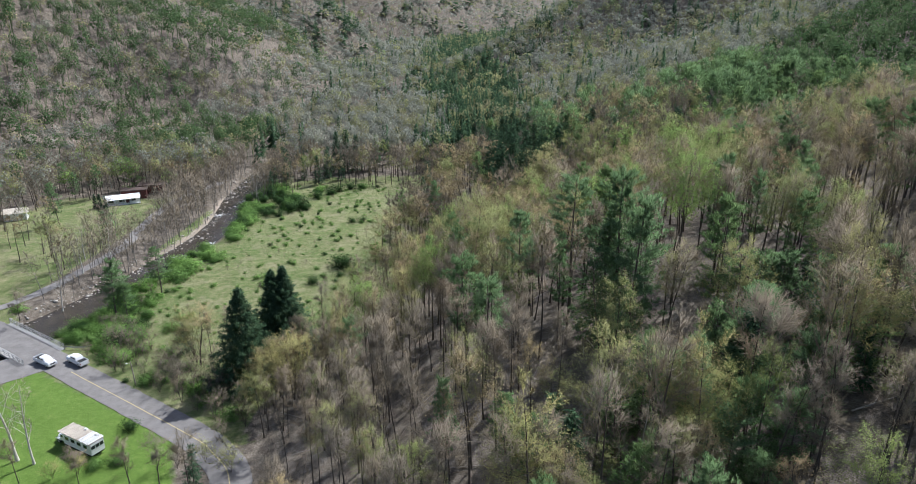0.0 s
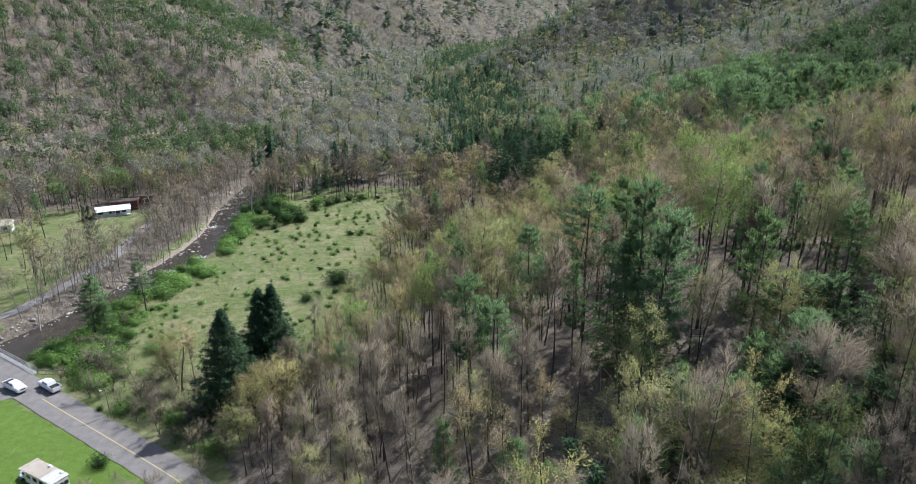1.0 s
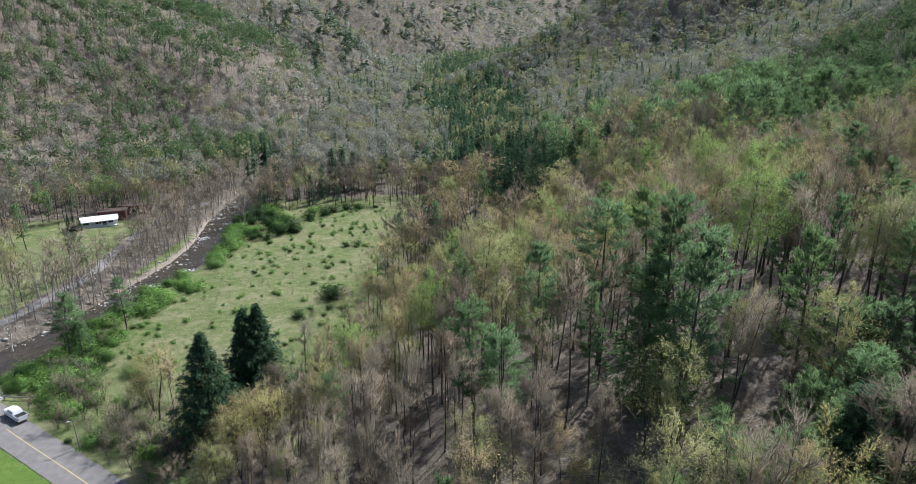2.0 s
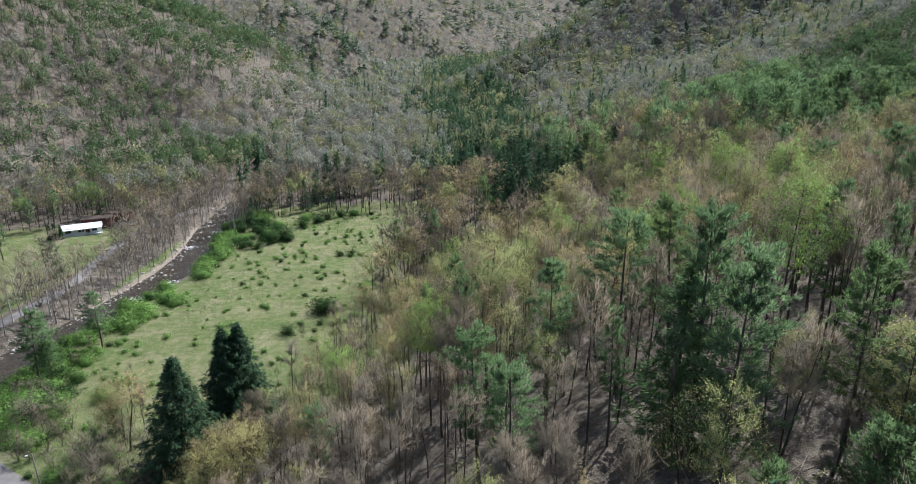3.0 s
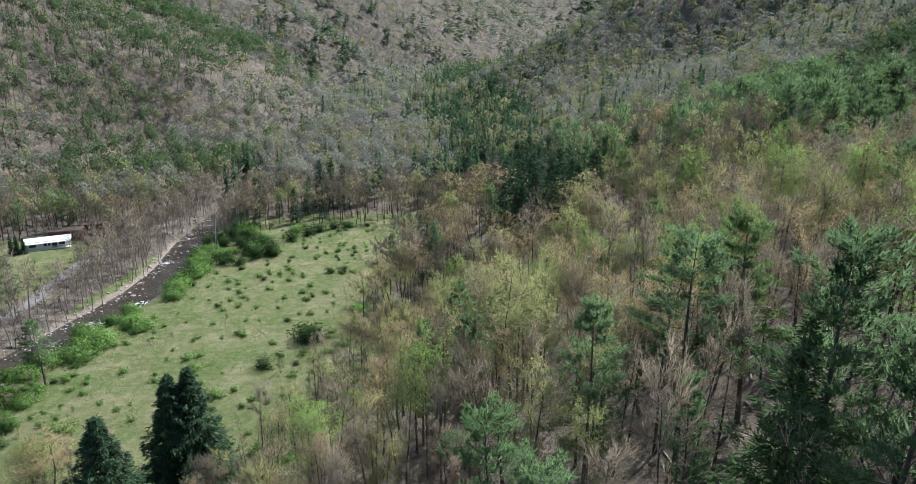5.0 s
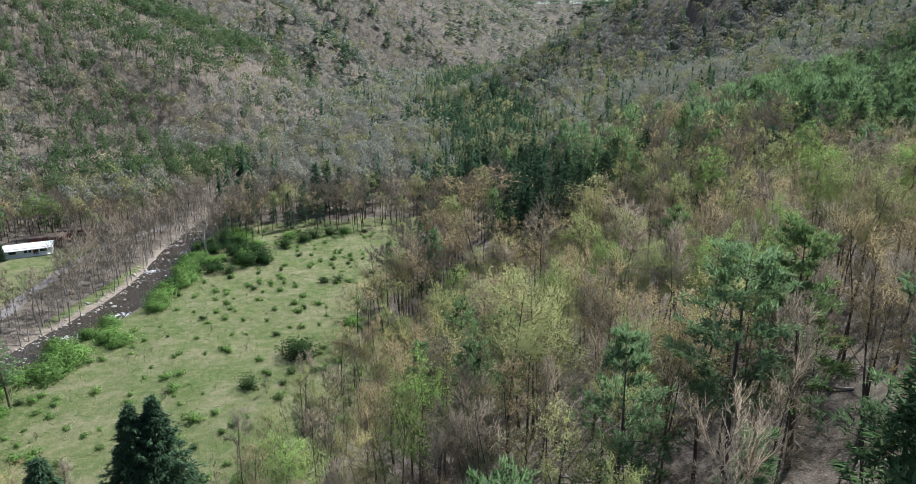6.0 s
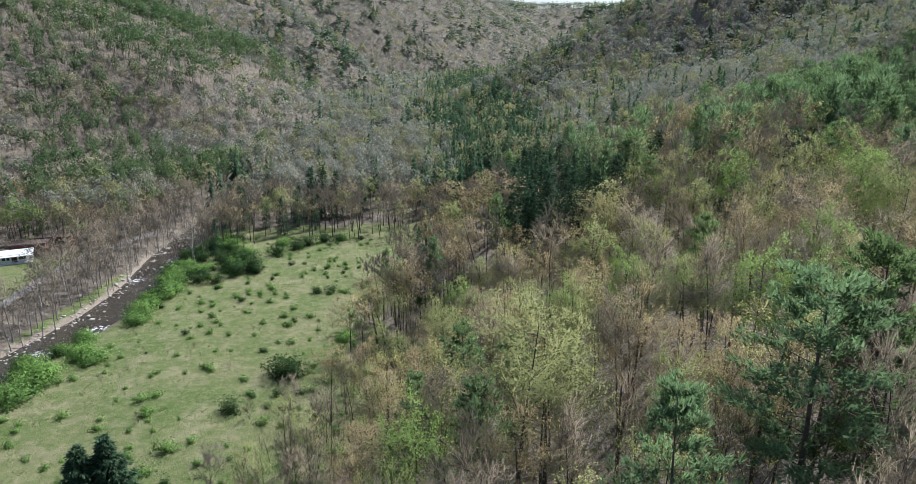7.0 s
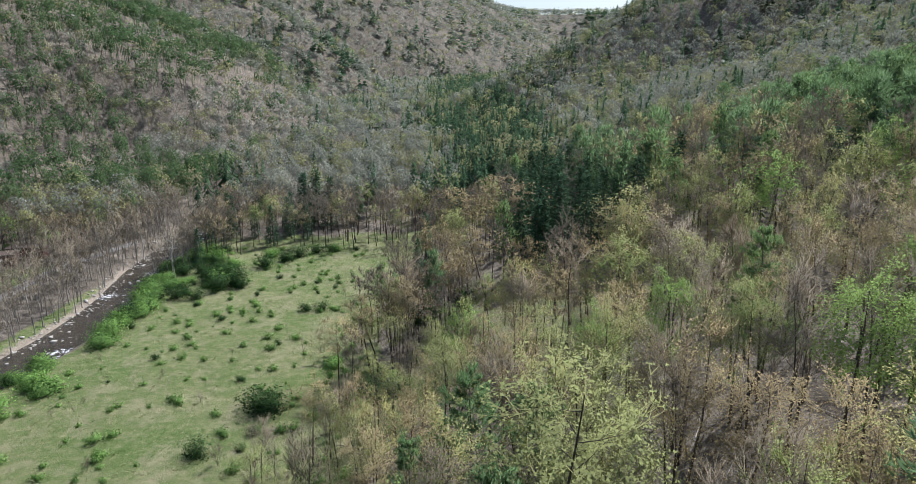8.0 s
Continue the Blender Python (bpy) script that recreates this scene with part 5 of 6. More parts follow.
rng_far = np.random.default_rng(9)
FAR = {
    (kind, n): [(crown_conifer if kind == "conifer" else crown_broad)(np.random.default_rng(200 + v), {130: 44, 64: 32, 34: 20, 18: 12}[n] if kind == "conifer" else n, 16.0, 3.7 if kind == "tuft" else 4.8) for v in range(10)]
    for kind in ("bare", "bud", "conifer", "tuft") for n in (130, 64, 34, 18)
}
WOODS = {kind: [] for kind in ("bare", "bud", "conifer", "tuft")}
for key, pats in FAR.items():
    for i, (v, f) in enumerate(pats):
        out = unit(v * (1, 1, 0) + (0, 0, 1.6)) if key[0] == "conifer" else unit((v - (0, 0, 11.8)) / (4.6, 4.6, 4.2) + (0, 0, 0.5) + np.random.default_rng(i).normal(size=v.shape) * 0.15)
        pats[i] = (v, look_out(v, f, out), out)
TINT = {kind: [] for kind in WOODS}
NORMAL = {kind: [] for kind in WOODS}
FACES = {kind: [] for kind in WOODS}
TOTAL = dict.fromkeys(WOODS, 0)


def far_tree(kind, n, x, y, z, tall, wide, tint):
    v, f, out = FAR[kind, n][int(rng_far.integers(0, 10))]
    a = rng_far.uniform(0, 6.28)
    c, s = np.cos(a), np.sin(a)
    WOODS[kind].append(np.stack([(v[:, 0] * c - v[:, 1] * s) * wide + x, (v[:, 0] * s + v[:, 1] * c) * wide + y, v[:, 2] * (tall / 16) + z - 0.3], 1))
    FACES[kind].append(f + TOTAL[kind])
    TOTAL[kind] += len(v)
    NORMAL[kind].append(np.stack([out[:, 0] * c - out[:, 1] * s, out[:, 0] * s + out[:, 1] * c, out[:, 2]], 1))
    TINT[kind].append(np.full(len(v), tint))


def far_kinds(x, y, u):
    d, e = x - table(RIGHT_FOOT, y), table(LEFT_FOOT, y) - x
    patch = ripple(x, y, 90, 3) + 0.6 * ripple(x, y, 37, 6)
    # dark firs on the valley floor, bare woods west of them, firs again where the valley narrows
    con = np.where(y < 470, 0.08 + 0.8 * smooth(-25, 8, x + 9 * patch), 0.14 + 0.62 * smooth(-50, -12, x + 9 * patch))
    side = np.where((x > 85) & (y < 300), 0.95, np.where(y < 600, 0.7 - 0.58 * smooth(26, 58, d + 6 * patch), 0.10) + 0.10 * np.maximum(patch, 0))
    side = np.where((y > 600) & (d < 110), 0.2, side)
    con = np.where(d > 0, side, con)
    con = np.where(e > 0, np.where((y < 560) & (e > 36), 0.74 + 0.12 * patch, 0.14 + 0.2 * patch), con)
    con = np.where((x > -170) & (x < -96) & (y > 300) & (y < 365), 0.75, con)
    bud = np.where(e > 0, 0.2, np.where(d > 0, 0.36, 0.26))
    return np.where(u < con, "conifer", np.where(u < con + bud, "bud", "bare"))


for y0, y1, step, n, size in ((120, 430, 5.6, 130, 0.85), (430, 760, 6.8, 64, 1.05), (760, 1200, 8.6, 34, 1.3), (1200, 1900, 12.5, 18, 1.8), (1900, 3300, 24.0, 18, 3.2)):
    xs, ys, rng = scatter(-1400, 1400, y0, y1, step, int(y1))
    keep = np.abs(xs) < 0.74 * ys + 70
    planted = (ys < 300) & ((xs > -104) | ((xs > -160) & (ys < 262))) & ~((xs > 115) | ((xs > 30 + 0.6 * ys) & (xs > 0)))
    keep &= ~planted
    xs, ys = xs[keep], ys[keep]
    keep = (off_line(LANE, xs, ys)[0] > 4) & (off_line(RIVER, xs, ys)[0] > 5) & (off_line(HILL_ROAD, xs, ys)[0] > 2.8)
    xs, ys = xs[keep], ys[keep]
    zs, kinds = land(xs, ys), far_kinds(xs, ys, rng.uniform(size=len(xs)))
    for x, y, z, kind in zip(xs, ys, zs, kinds):
        tall = rng.uniform(13, 19) * (1 + 0.15 * (kind == "conifer")) * (0.75 + 0.25 * size if size > 1 else 1)
        if kind == "conifer" and ((x < -100 and y < 650) or (x > 85 and y < 330)):
            kind, tall = "tuft", tall * 0.95
        elif x < -140 and y < 560:
            tall *= 0.8
        tint = rng.uniform(0, 0.45) if kind == "conifer" else rng.uniform()
        far_tree(str(kind), n, x, y, z, tall, size * rng.uniform(0.65, 1.3) * (1.15 if kind == "conifer" else 1), tint)
for kind, mat, label in (("bare", WOODS_BARE, "far leafless grey-brown woods on the valley sides"), ("bud", WOODS_BUD, "far broadleaved woods in yellow-green bud"), ("conifer", WOODS_CONIFER, "far dark green conifer woods"), ("tuft", PINE_WOODS, "tufted green pine woods on the valley sides")):
    ob = new("pine_woods" if kind == "tuft" else kind + "_woods", net(kind + "_woods", np.concatenate(WOODS[kind]), np.concatenate(FACES[kind]), mat, True, {"tint": np.concatenate(TINT[kind])}))
    ob.data.normals_split_custom_set_from_vertices(np.concatenate(NORMAL[kind]).astype(np.float32))
    tagged(ob, label, "woods", kind="stuff")


# the rest of the near kinds, past counting, as joined woods of each part's material
rest = {}
for x, y, tall, kind in extra:
    pats = LIB[kind + "_far" if kind + "_far" in LIB and y > 150 else kind]
    pick_one = int(rng_far.integers(0, len(pats)))
    k = tall / BASE_H[kind]
    m = np.array(pose(x, y, float(land(x, y)) - 0.1, 0, 0, rng_far.uniform(0, 360)) @ Matrix.Diagonal((k, k, k, 1)))
    for part, (v, f) in PARTS[kind + "_far" if kind + "_far" in LIB and y > 150 else kind][pick_one].items():
        got = rest.setdefault(part, [[], [], 0])
        got[0].append(v @ m[:3, :3].T + m[:3, 3])
        got[1].append(f + got[2])
        got[2] += len(v)
for mat, (v, f, _) in rest.items():
    ob = new("wood_" + mat, net("wood_" + mat, np.concatenate(v), np.concatenate(f), bpy.data.materials[mat], "bark" in mat))
    tagged(ob, "hillside wood past the glade, " + mat.replace("_", " "), "woods", kind="stuff")

# ---- built things ----
def part(name, bm, mat, parent, label="", smooth_shade=False):
    """Links a bmesh as one mesh object under a thing or a part."""
    me = bpy.data.meshes.new(name)
    bmesh.ops.recalc_face_normals(bm, faces=bm.faces)
    bm.to_mesh(me)
    bm.free()
    me.materials.append(mat)
    if smooth_shade:
        me.polygons.foreach_set("use_smooth", np.ones(len(me.polygons), bool))
    ob = new(name, me)
    ob.parent = parent
    if label:
        tagged(ob, label)
    return ob


def box(size, at=(0, 0, 0), bevel=0.0, taper=(1.0, 1.0), turn=None, shear=0.0):
    """A block with bevelled edges; taper shrinks its top, shear moves the top along x."""
    bm = bmesh.new()
    bmesh.ops.create_cube(bm, size=1.0)
    for v in bm.verts:
        up = v.co.z > 0
        v.co.x *= size[0] * (taper[0] if up else 1)
        v.co.y *= size[1] * (taper[1] if up else 1)
        v.co.z *= size[2]
        if up:
            v.co.x += shear
    if bevel:
        bmesh.ops.bevel(bm, geom=list(bm.edges), offset=bevel, segments=2, affect="EDGES")
    if turn is not None:
        bmesh.ops.rotate(bm, verts=bm.verts, cent=(0, 0, 0), matrix=turn)
    bmesh.ops.translate(bm, verts=bm.verts, vec=at)
    return bm


def drum(radius, depth, at, axis="Y", sides=16, bevel=0.0, top=None):
    bm = bmesh.new()
    bmesh.ops.create_cone(bm, cap_ends=True, segments=sides, radius1=radius, radius2=radius if top is None else top, depth=depth)
    if axis == "Y":
        bmesh.ops.rotate(bm, verts=bm.verts, cent=(0, 0, 0), matrix=Matrix.Rotation(radians(90), 3, "X"))
    elif axis == "X":
        bmesh.ops.rotate(bm, verts=bm.verts, cent=(0, 0, 0), matrix=Matrix.Rotation(radians(90), 3, "Y"))
    if bevel:
        bmesh.ops.bevel(bm, geom=[e for e in bm.edges if e.calc_face_angle(0) > 1.0], offset=bevel, segments=2, affect="EDGES")
    bmesh.ops.translate(bm, verts=bm.verts, vec=at)
    return bm


def wheel(parent, x, y, radius=0.38, width=0.26):
    w = new("wheel")
    w.parent = parent
    part("tyre", drum(radius, width, (x, y, radius), bevel=0.05), BLACK, w)
    part("rim", drum(radius * 0.62, width + 0.02, (x, y, radius), bevel=0.02), CHROME, w, "dull steel rim")
    return w


def pickup(label):
    """A white crew-cab pickup, its nose to +x."""
    car = new("pickup_truck")
    body = part("body", box((5.6, 1.94, 0.62), (0, 0, 0.72), 0.10), CAR_PAINT, car)
    part("bonnet", box((1.5, 1.80, 0.28), (1.95, 0, 1.10), 0.09, (0.94, 0.92)), CAR_PAINT, car)
    cab = part("cab", box((2.5, 1.78, 0.80), (0.25, 0, 1.42), 0.10, (0.70, 0.84), shear=-0.10), CAR_PAINT, car)
    part("windscreen", box((0.06, 1.46, 0.66), (1.20, 0, 1.44), 0.01, (1, 0.88), shear=-0.40), DARK_GLASS, cab, "dark sloping windscreen")
    part("rear_window", box((0.06, 1.40, 0.42), (-0.86, 0, 1.50), 0.01, (1, 0.9), shear=0.18), DARK_GLASS, cab, "dark rear window")
    for side in (-1, 1):
        for x in (0.62, -0.30):
            part("side_window", box((0.78, 0.06, 0.42), (x - 0.04, side * 0.80, 1.50), 0.01, (0.84, 1)), DARK_GLASS, cab, "dark side window")
        part("bed_side", box((1.75, 0.09, 0.34), (-1.85, side * 0.90, 1.14), 0.03), CAR_PAINT, car)
        part("headlight", box((0.10, 0.34, 0.18), (2.77, side * 0.72, 0.88), 0.03), LAMP_CLEAR, car, "clear headlight")
        part("tail_light", box((0.06, 0.14, 0.34), (-2.79, side * 0.87, 0.92), 0.02), LAMP_RED, car, "red tail light")
        part("mirror", box((0.12, 0.22, 0.18), (1.15, side * 1.02, 1.20), 0.03), CAR_PAINT, car)
    part("bed_floor", box((1.80, 1.70, 0.06), (-1.83, 0, 1.055), 0.0), BLACK, car, "black bed liner")
    part("tailgate", box((0.08, 1.72, 0.36), (-2.74, 0, 1.13), 0.02), CAR_PAINT, car)
    part("bumper", box((0.16, 1.86, 0.20), (2.82, 0, 0.52), 0.05), CHROME, car, "steel front bumper")
    part("bumper", box((0.16, 1.86, 0.18), (-2.84, 0, 0.52), 0.05), CHROME, car, "steel rear bumper")
    part("grille", box((0.05, 1.0, 0.26), (2.79, 0, 0.86), 0.02), BLACK, car, "black grille")
    for x in (1.75, -1.75):
        for y in (-0.86, 0.86):
            wheel(car, x, y)
    return tagged(car, label, "pickup truck", "pickups at the bridge")


heading = math.degrees(math.atan2(-5.3, 8.3))
pickup("white pickup truck with a black bed waiting by the verge").matrix_basis = pose(-79.6, 118.3, 0.035, 0, 0, heading + 180)
pickup("white pickup truck on the asphalt just off the bridge").matrix_basis = pose(-86.2, 118.0, 0.035, 0, 0, heading + 3)


def house_bus():
    """An old white bus made into a dwelling, with a cab nose at one end and a roof of pale slats; its cab end to -x."""
    bus = new("house_bus")
    part("body", box((6.6, 2.4, 2.1), (0.9, 0, 1.65), 0.08), WHITE_PAINT, bus)
    part("skirt", box((6.2, 2.3, 0.35), (0.9, 0, 0.46), 0.04), BLACK, bus, "dark underside")
    cab = part("cab", box((1.5, 2.0, 1.35), (-3.05, 0, 1.35), 0.16, (0.72, 0.9), shear=0.18), WHITE_PAINT, bus)
    part("windscreen", box((0.06, 1.6, 0.55), (-3.60, 0, 1.70), 0.01, (1, 0.9), shear=0.18), DARK_GLASS, cab, "dark windscreen")
    for side in (-1, 1):
        part("cab_window", box((0.7, 0.05, 0.45), (-2.95, side * 0.97, 1.72), 0.01, (0.85, 1)), DARK_GLASS, cab, "dark cab window")
    part("bonnet", box((1.1, 1.5, 0.6), (-4.15, 0, 0.95), 0.14, (0.9, 0.86)), WHITE_PAINT, bus)
    part("bumper", box((0.15, 2.0, 0.2), (-4.75, 0, 0.6), 0.04), CHROME, bus, "steel bumper")
    for side in (-1, 1):
        part("fender", box((0.95, 0.4, 0.45), (-3.9, side * 0.85, 0.75), 0.12), WHITE_PAINT, bus)
        for k in range(4):
            w = part("side_window", box((0.85, 0.05, 0.6), (-1.4 + 1.45 * k, side * 1.205, 1.95), 0.01), DARK_GLASS, bus, "dark side window")
            part("window_trim", box((0.97, 0.03, 0.72), (-1.4 + 1.45 * k, side * 1.197, 1.95), 0.01), CHROME, w)
    for k in range(3):
        part("end_window", box((0.05, 0.62, 0.62), (4.21, -0.74 + 0.74 * k, 2.0), 0.01), DARK_GLASS, bus, "dark end window")
    # deck coloured darker than the slats, to deepen the gaps between them
    roof = part("roof", box((7.3, 2.7, 0.10), (0.55, 0, 2.78), 0.02), POLE_WOOD, bus, "flat roof deck of pale weathered boards")
    for k in range(26):
        lift = 0.02 * math.sin(k * 2.3)
        part("slat", box((0.16, 2.82 + 0.12 * math.sin(k * 1.7), 0.06), (-3.0 + 0.283 * k, 0.03 * math.sin(k * 3.1), 2.90 + lift), 0.01, turn=None), SLAT_WOOD if k < 17 else WHITE_PAINT, roof)
    for x, y in ((0.4, 1.1), (3.0, 1.0)):
        part("roof_vent", box((0.55, 0.45, 0.28), (x, y, 3.04), 0.05), WHITE_PAINT, roof, "white roof vent")
    for x in (-3.9, 2.9):
        for y in (-0.95, 0.95):
            wheel(bus, x, y, 0.42, 0.28)
    return tagged(bus, "old white house bus with a pale slatted roof on the lawn", "bus")


house_bus().matrix_basis = pose(-63.3, 90.3, float(land(-63.3, 90.3)) - 0.02, 0, 0, math.degrees(math.atan2(-3.8, 7.3))) @ Matrix.Diagonal((1.12, 1, 1, 1))


def lamp_pole():
    pole = new("utility_pole")
    part("shaft", drum(0.13, 5.6, (0, 0, 2.8), "Z", 10, 0.0, 0.09), POLE_WOOD, pole)
    part("arm", box((0.7, 0.06, 0.06), (-0.32, 0, 5.35), 0.01), STEEL, pole, "steel lamp arm")
    part("lamp_head", box((0.45, 0.22, 0.14), (-0.70, 0, 5.34), 0.04), WHITE_PAINT, pole, "white lamp head")
    return tagged(pole, "grey wooden pole with a lamp beside the road", "utility pole")


lamp_pole().matrix_basis = pose(-63.3, 109.5, float(land(-63.3, 109.5)) - 0.15, 0, -2, 20)


def bridge():
    """Deck, abutments and steel lattice rails where the road crosses the river."""
    span = new("road_bridge")
    part("deck", box((24, 8.6, 0.55), (0, 0, -0.30), 0.05), CONCRETE, span)
    for x in (-11.2, 11.2):
        part("abutment", box((1.6, 9.2, 2.6), (x, 0, -1.75), 0.06), CONCRETE, span, "stained concrete abutment")
    for side in (-1, 1):
        rail = new("railing")
        rail.parent = span
        for z in (0.25, 0.75, 1.25):
            part("rail", box((24, 0.09, 0.12), (0, side * 4.15, z), 0.02), STEEL, rail)
        for k in range(13):
            part("post", box((0.12, 0.14, 1.4), (-11.9 + 1.983 * k, side * 4.15, 0.62), 0.02), STEEL, rail)
        for k in range(12):
            lean = 1 if k % 2 else -1
            part("brace", box((0.06, 0.06, 2.1), (-10.9 + 1.983 * k, side * 4.22, 0.70), 0.01, turn=Matrix.Rotation(radians(62 * lean), 3, "Y")), STEEL, rail)
    return tagged(span, "road bridge with grey steel lattice railings over the river", "bridge")


bridge().matrix_basis = pose(-98.4, 127.3, 0.0, 0, 0, math.degrees(math.atan2(-6.9, 11)))


def guard_rail(points):
    """A beam rail on posts along a few points."""
    g = new("guard_rail")
    a = [Vector((*p, float(land(*p)))) for p in points]
    for p, q in zip(a[:-1], a[1:]):
        d = q - p
        turn = Matrix.Rotation(math.atan2(d.y, d.x), 3, "Z")
        part("beam", box((d.length + 0.1, 0.07, 0.30), (p + q) / 2 + Vector((0, 0, 0.62)), 0.03, turn=turn), STEEL, g)
        part("post", box((0.12, 0.14, 0.9), p + Vector((0, 0, 0.3)), 0.01, turn=turn), POLE_WOOD, g)
    return tagged(g, "low galvanised guard rail at the bridge end", "guard rail")


guard_rail([(-86.0, 124.6), (-83.9, 124.2), (-81.8, 124.3), (-80.2, 124.9)])


def dwelling():
    """A white one-storey house with a low pale roof and a porch."""
    h = new("house")
    wall = part("wall", box((8.6, 6.4, 3.0), (0, 0, 1.5), 0.03), WHITE_PAINT, h)
    part("roof", box((9.2, 7.0, 0.9), (0, 0.1, 3.44), 0.03, (0.98, 0.08)), WHITE_PAINT, h, "low white pitched roof")
    for x in (-2.9, -0.2, 2.6):
        w = part("window", box((1.3, 0.06, 1.1), (x, -3.21, 1.75), 0.01), DARK_GLASS, h, "dark window")
        part("sill", box((1.5, 0.14, 0.08), (x, -3.26, 1.14), 0.01), WHITE_PAINT, w)
    part("door", box((0.95, 0.06, 2.05), (1.25, -3.21, 1.06), 0.01), RED_WALL, h, "dark red door")
    part("porch_floor", box((8.6, 2.2, 0.25), (0, -4.3, 0.35), 0.02), WHITE_PAINT, h)
    part("porch_roof", box((8.8, 2.4, 0.16), (0, -4.2, 2.75), 0.03), WHITE_PAINT, h, "white porch roof")
    for k in range(5):
        part("porch_post", box((0.14, 0.14, 2.3), (-4.1 + 2.05 * k, -5.25, 1.6), 0.01), WHITE_PAINT, h)
    part("porch_rail", box((8.3, 0.08, 0.10), (0, -5.25, 1.35), 0.01), WHITE_PAINT, h)
    for k in range(24):
        part("baluster", box((0.06, 0.06, 0.85), (-4.0 + 0.348 * k, -5.25, 0.9), 0.0), WHITE_PAINT, h)
    return tagged(h, "white one-storey house with a low pale roof and porch", "house")


dwelling().matrix_basis = pose(-131.0, 241.0, float(land(-131.0, 241.0)) - 0.1, 0, 0, 30) @ Matrix.Diagonal((1.4, 0.85, 0.85, 1))


def shed():
    s = new("shed")
    part("wall", box((9.0, 4.6, 2.6), (0, 0, 1.3), 0.03), RED_WALL, s)
    part("roof", box((10.0, 5.6, 0.3), (0, 0, 2.75), 0.04, (0.97, 0.95)), BROWN_ROOF, s, "brown low roof")
    part("door", box((2.2, 0.08, 2.1), (1.5, -2.31, 1.08), 0.01), BROWN_ROOF, s, "dark wide door")
    return tagged(s, "dark red shed with a brown roof behind the house", "shed")


for x, y, turn in ((-130.0, 249.0, 20), (-126.5, 257.0, 14)):
    shed().matrix_basis = pose(x, y, float(land(x, y)) - 0.1, 0, 0, turn) @ Matrix.Diagonal((1, 1, 1.25, 1))


def white_cottage():
    c = new("cottage")
    part("wall", box((7.0, 5.0, 2.7), (0, 0, 1.35), 0.03), WHITE_PAINT, c)
    part("roof", box((7.8, 5.8, 1.4), (0, 0, 3.38), 0.03, (0.96, 0.06)), SLAT_WOOD, c, "pale pitched roof")
    for x in (-2.0, 1.8):
        part("window", box((1.1, 0.06, 1.0), (x, -2.51, 1.6), 0.01), DARK_GLASS, c, "dark window")
    return tagged(c, "small pale cottage half hidden behind bare trees", "cottage")


white_cottage().matrix_basis = pose(-158.0, 219.0, float(land(-158, 219)) - 0.1, 0, 0, 25)


def arborvitae(seed, h):
    return spruce("clipped_evergreen", seed, h, h * 0.17, 0.0, 0.1, 9, 5, 5, NEEDLE_DARK, 0.42, 0.32)


for k, (x, y, h) in enumerate(((-136.8, 232.4, 5.4), (-134.8, 232.0, 5.6), (-133.0, 232.4, 4.6))):
    tree = arborvitae(300 + k, h)
    tree.matrix_basis = pose(x, y, float(land(x, y)) - 0.05)
    tagged(tree, "narrow dark green clipped evergreen in front of the house", "evergreen", "evergreens by the house")

# ---- stones of the river, meadow grass, fallen wood ----
rng = np.random.default_rng(41)


def stones(count):
    """Rounded stones strewn along the bed and the gravel bank."""
    bm = bmesh.new()
    bmesh.ops.create_icosphere(bm, subdivisions=1, radius=1.0)
    v0 = np.array([v.co[:] for v in bm.verts])
    f0 = np.array([[v.index for v in f.verts] for f in bm.faces])
    bm.free()
    p, n, s = ribbon(RIVER, 0, 0.5)
    keep = (p[:, 1] > 128) & (p[:, 1] < 300)
    p, n = p[keep], n[keep]
    V, F = [], []
    for k in range(count):
        i = int(rng.integers(0, len(p)))
        west = rng.uniform() < 0.85
        half = float(table(RIVER_HALF, p[i, 1]))
        o = (half + rng.uniform(-0.5, 4.2)) if west else rng.uniform(-half - 0.8, half)
        if p[i, 1] < 165 and abs(o) < half - 1:
            continue
        q = p[i] + n[i] * o
        r = rng.uniform(0.10, 0.34) * (1 + (rng.uniform() < 0.08))
        shape = v0 * (1 + rng.normal(size=(len(v0), 1)) * 0.12) * (r * rng.uniform(0.8, 1.6), r, r * rng.uniform(0.4, 0.75))
        a = rng.uniform(0, 6.28)
        shape = np.stack([shape[:, 0] * np.cos(a) - shape[:, 1] * np.sin(a), shape[:, 0] * np.sin(a) + shape[:, 1] * np.cos(a), shape[:, 2]], 1)
        z = max(float(land(*q)), -1.35 + 0.006 * max(q[1] - 150, 0))
        V.append(shape + (*q, z + r * 0.12))
        F.append(f0 + len(v0) * (len(V) - 1))
    ob = new("river_stones", net("river_stones", np.concatenate(V), np.concatenate(F), ROCK, True))
    return tagged(ob, "pale rounded stones along the river's bed and bank", "stones", kind="stuff")


stones(650)


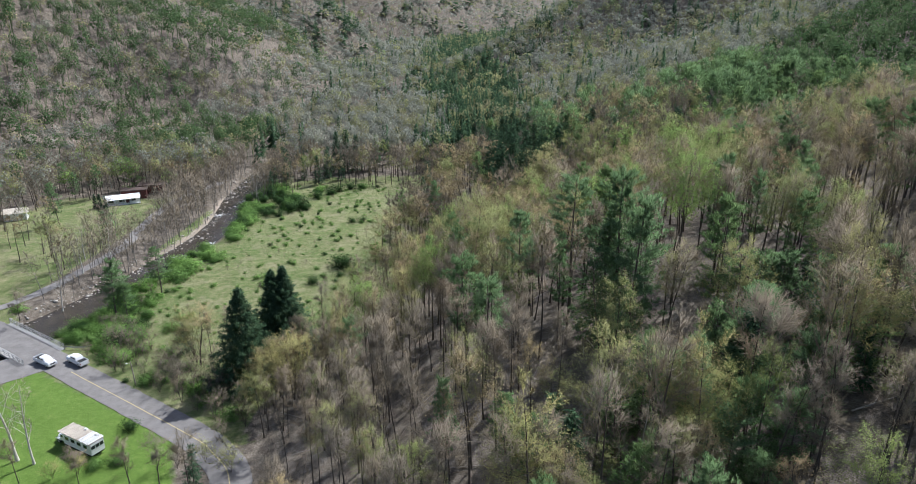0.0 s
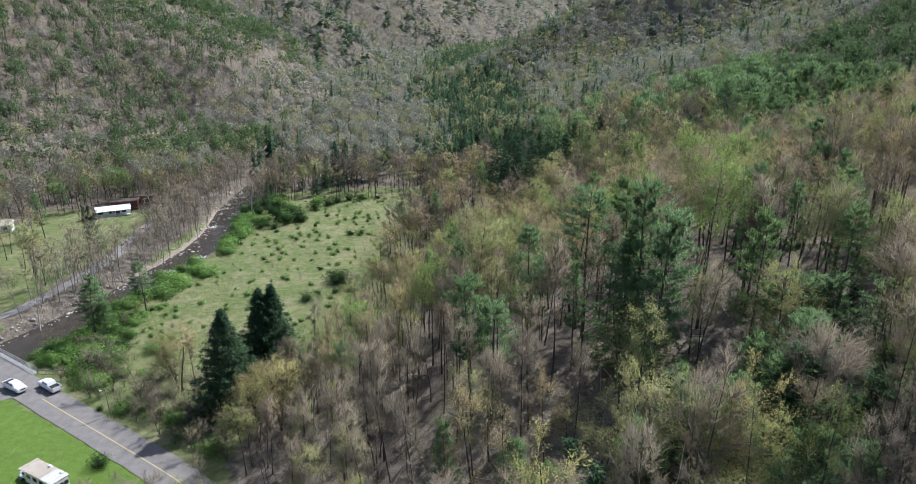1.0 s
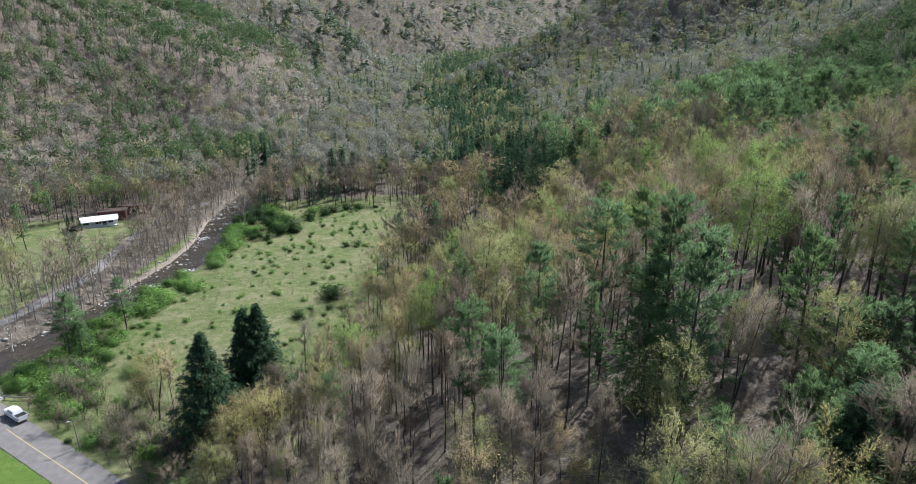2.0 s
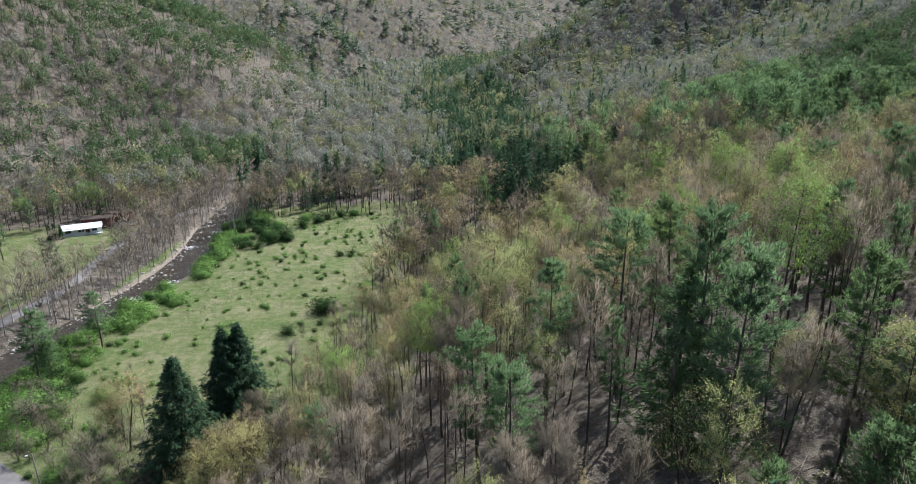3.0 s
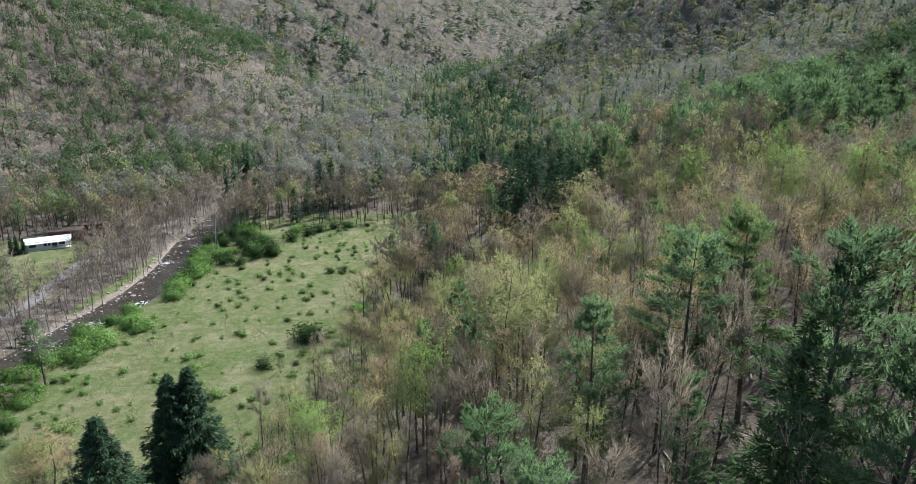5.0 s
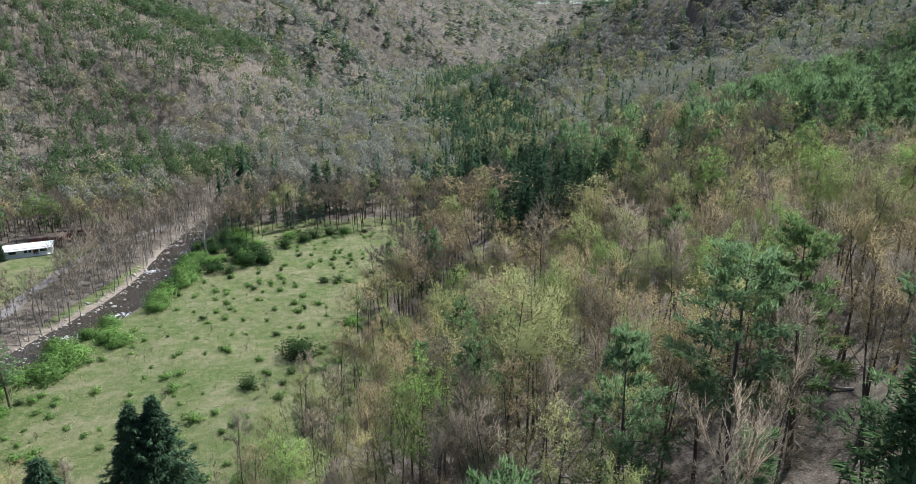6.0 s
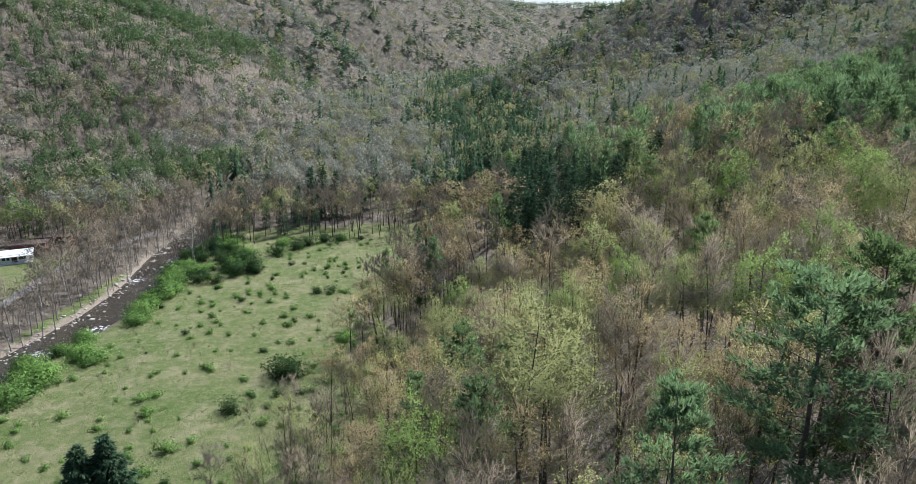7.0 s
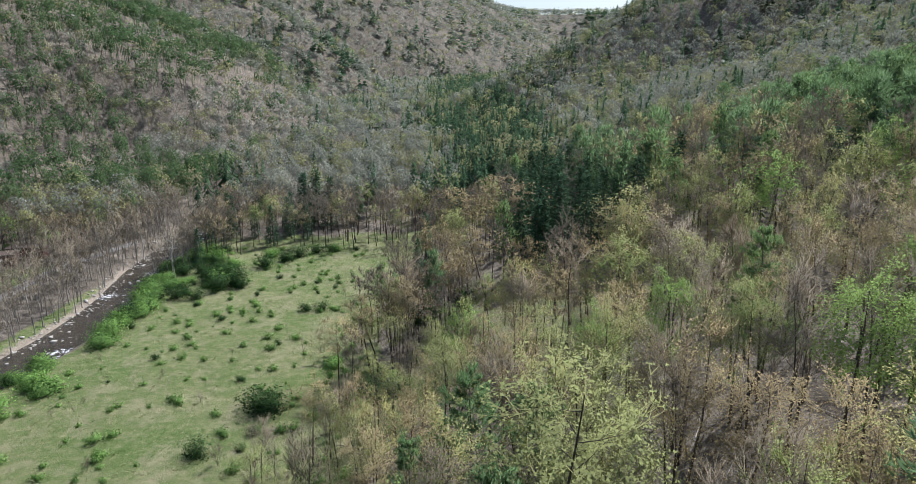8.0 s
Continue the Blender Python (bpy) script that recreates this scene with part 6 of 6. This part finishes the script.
def tufts(count):
    x, y = rng.uniform(-92, -12, count), rng.uniform(120, 272, count)
    ok = in_meadow(x, y) > 0.75
    x, y = x[ok], y[ok]
    z = land(x, y)
    tint = np.clip(0.45 + 0.35 * ripple(x, y, 21, 5) + 0.25 * ripple(x, y, 5, 2) + rng.normal(size=len(x)) * 0.2, 0, 1)
    idx = np.repeat(np.arange(len(x)), 5)
    p = np.stack([x, y, z], 1)[idx] + rng.normal(size=(len(idx), 3)) * (0.16, 0.16, 0)
    d = unit(rng.normal(size=(len(idx), 3)) * 0.5 + (0, 0, 0.8))
    t = slivers(p, d, rng.uniform(0.12, 0.32, len(idx)), 0.12, rng)
    ob = new("meadow_grass", net("meadow_grass", t.reshape(-1, 3), np.arange(len(t) * 3).reshape(-1, 3), GRASS, False, {"tint": np.repeat(tint[idx], 3)}))
    return tagged(ob, "tufts of green and straw-coloured meadow grass", "grass", kind="stuff")


tufts(5500)


def fallen(count):
    """Dead branches and logs on the leaf litter."""
    x, y = rng.uniform(-30, 70, count * 2), rng.uniform(58, 215, count * 2)
    ok = (x - soft_table(RIGHT_FOOT, y) > 4) & (x < 30 + 0.5 * y)
    x, y = x[ok][:count], y[ok][:count]
    segs = []
    for px, py in zip(x, y):
        a, long = rng.uniform(0, 6.28), rng.uniform(1.2, 6.5)
        q = np.array((px + np.cos(a) * long, py + np.sin(a) * long))
        r = rng.uniform(0.03, 0.06) * (3.0 if rng.uniform() < 0.15 else 1.0)
        p0, p1 = (px, py, float(land(px, py)) + r), (*q, float(land(*q)) + r + rng.uniform(0, 0.35))
        segs.append((p0, p1, r, r * 0.5, 5))
        for _ in range(2):
            u, b = rng.uniform(0.3, 0.9), a + rng.choice((-1, 1)) * rng.uniform(0.4, 1.0)
            m = np.array(p0) + (np.array(p1) - p0) * u
            segs.append((m, m + np.array((np.cos(b), np.sin(b), 0.25)) * long * 0.35, r * 0.5, r * 0.2, 3))
    ob = new("fallen_branches", tubes("fallen_branches", segs, DEADWOOD))
    return tagged(ob, "fallen grey branches and logs on the leaf litter", "fallen wood", kind="stuff")


fallen(700)
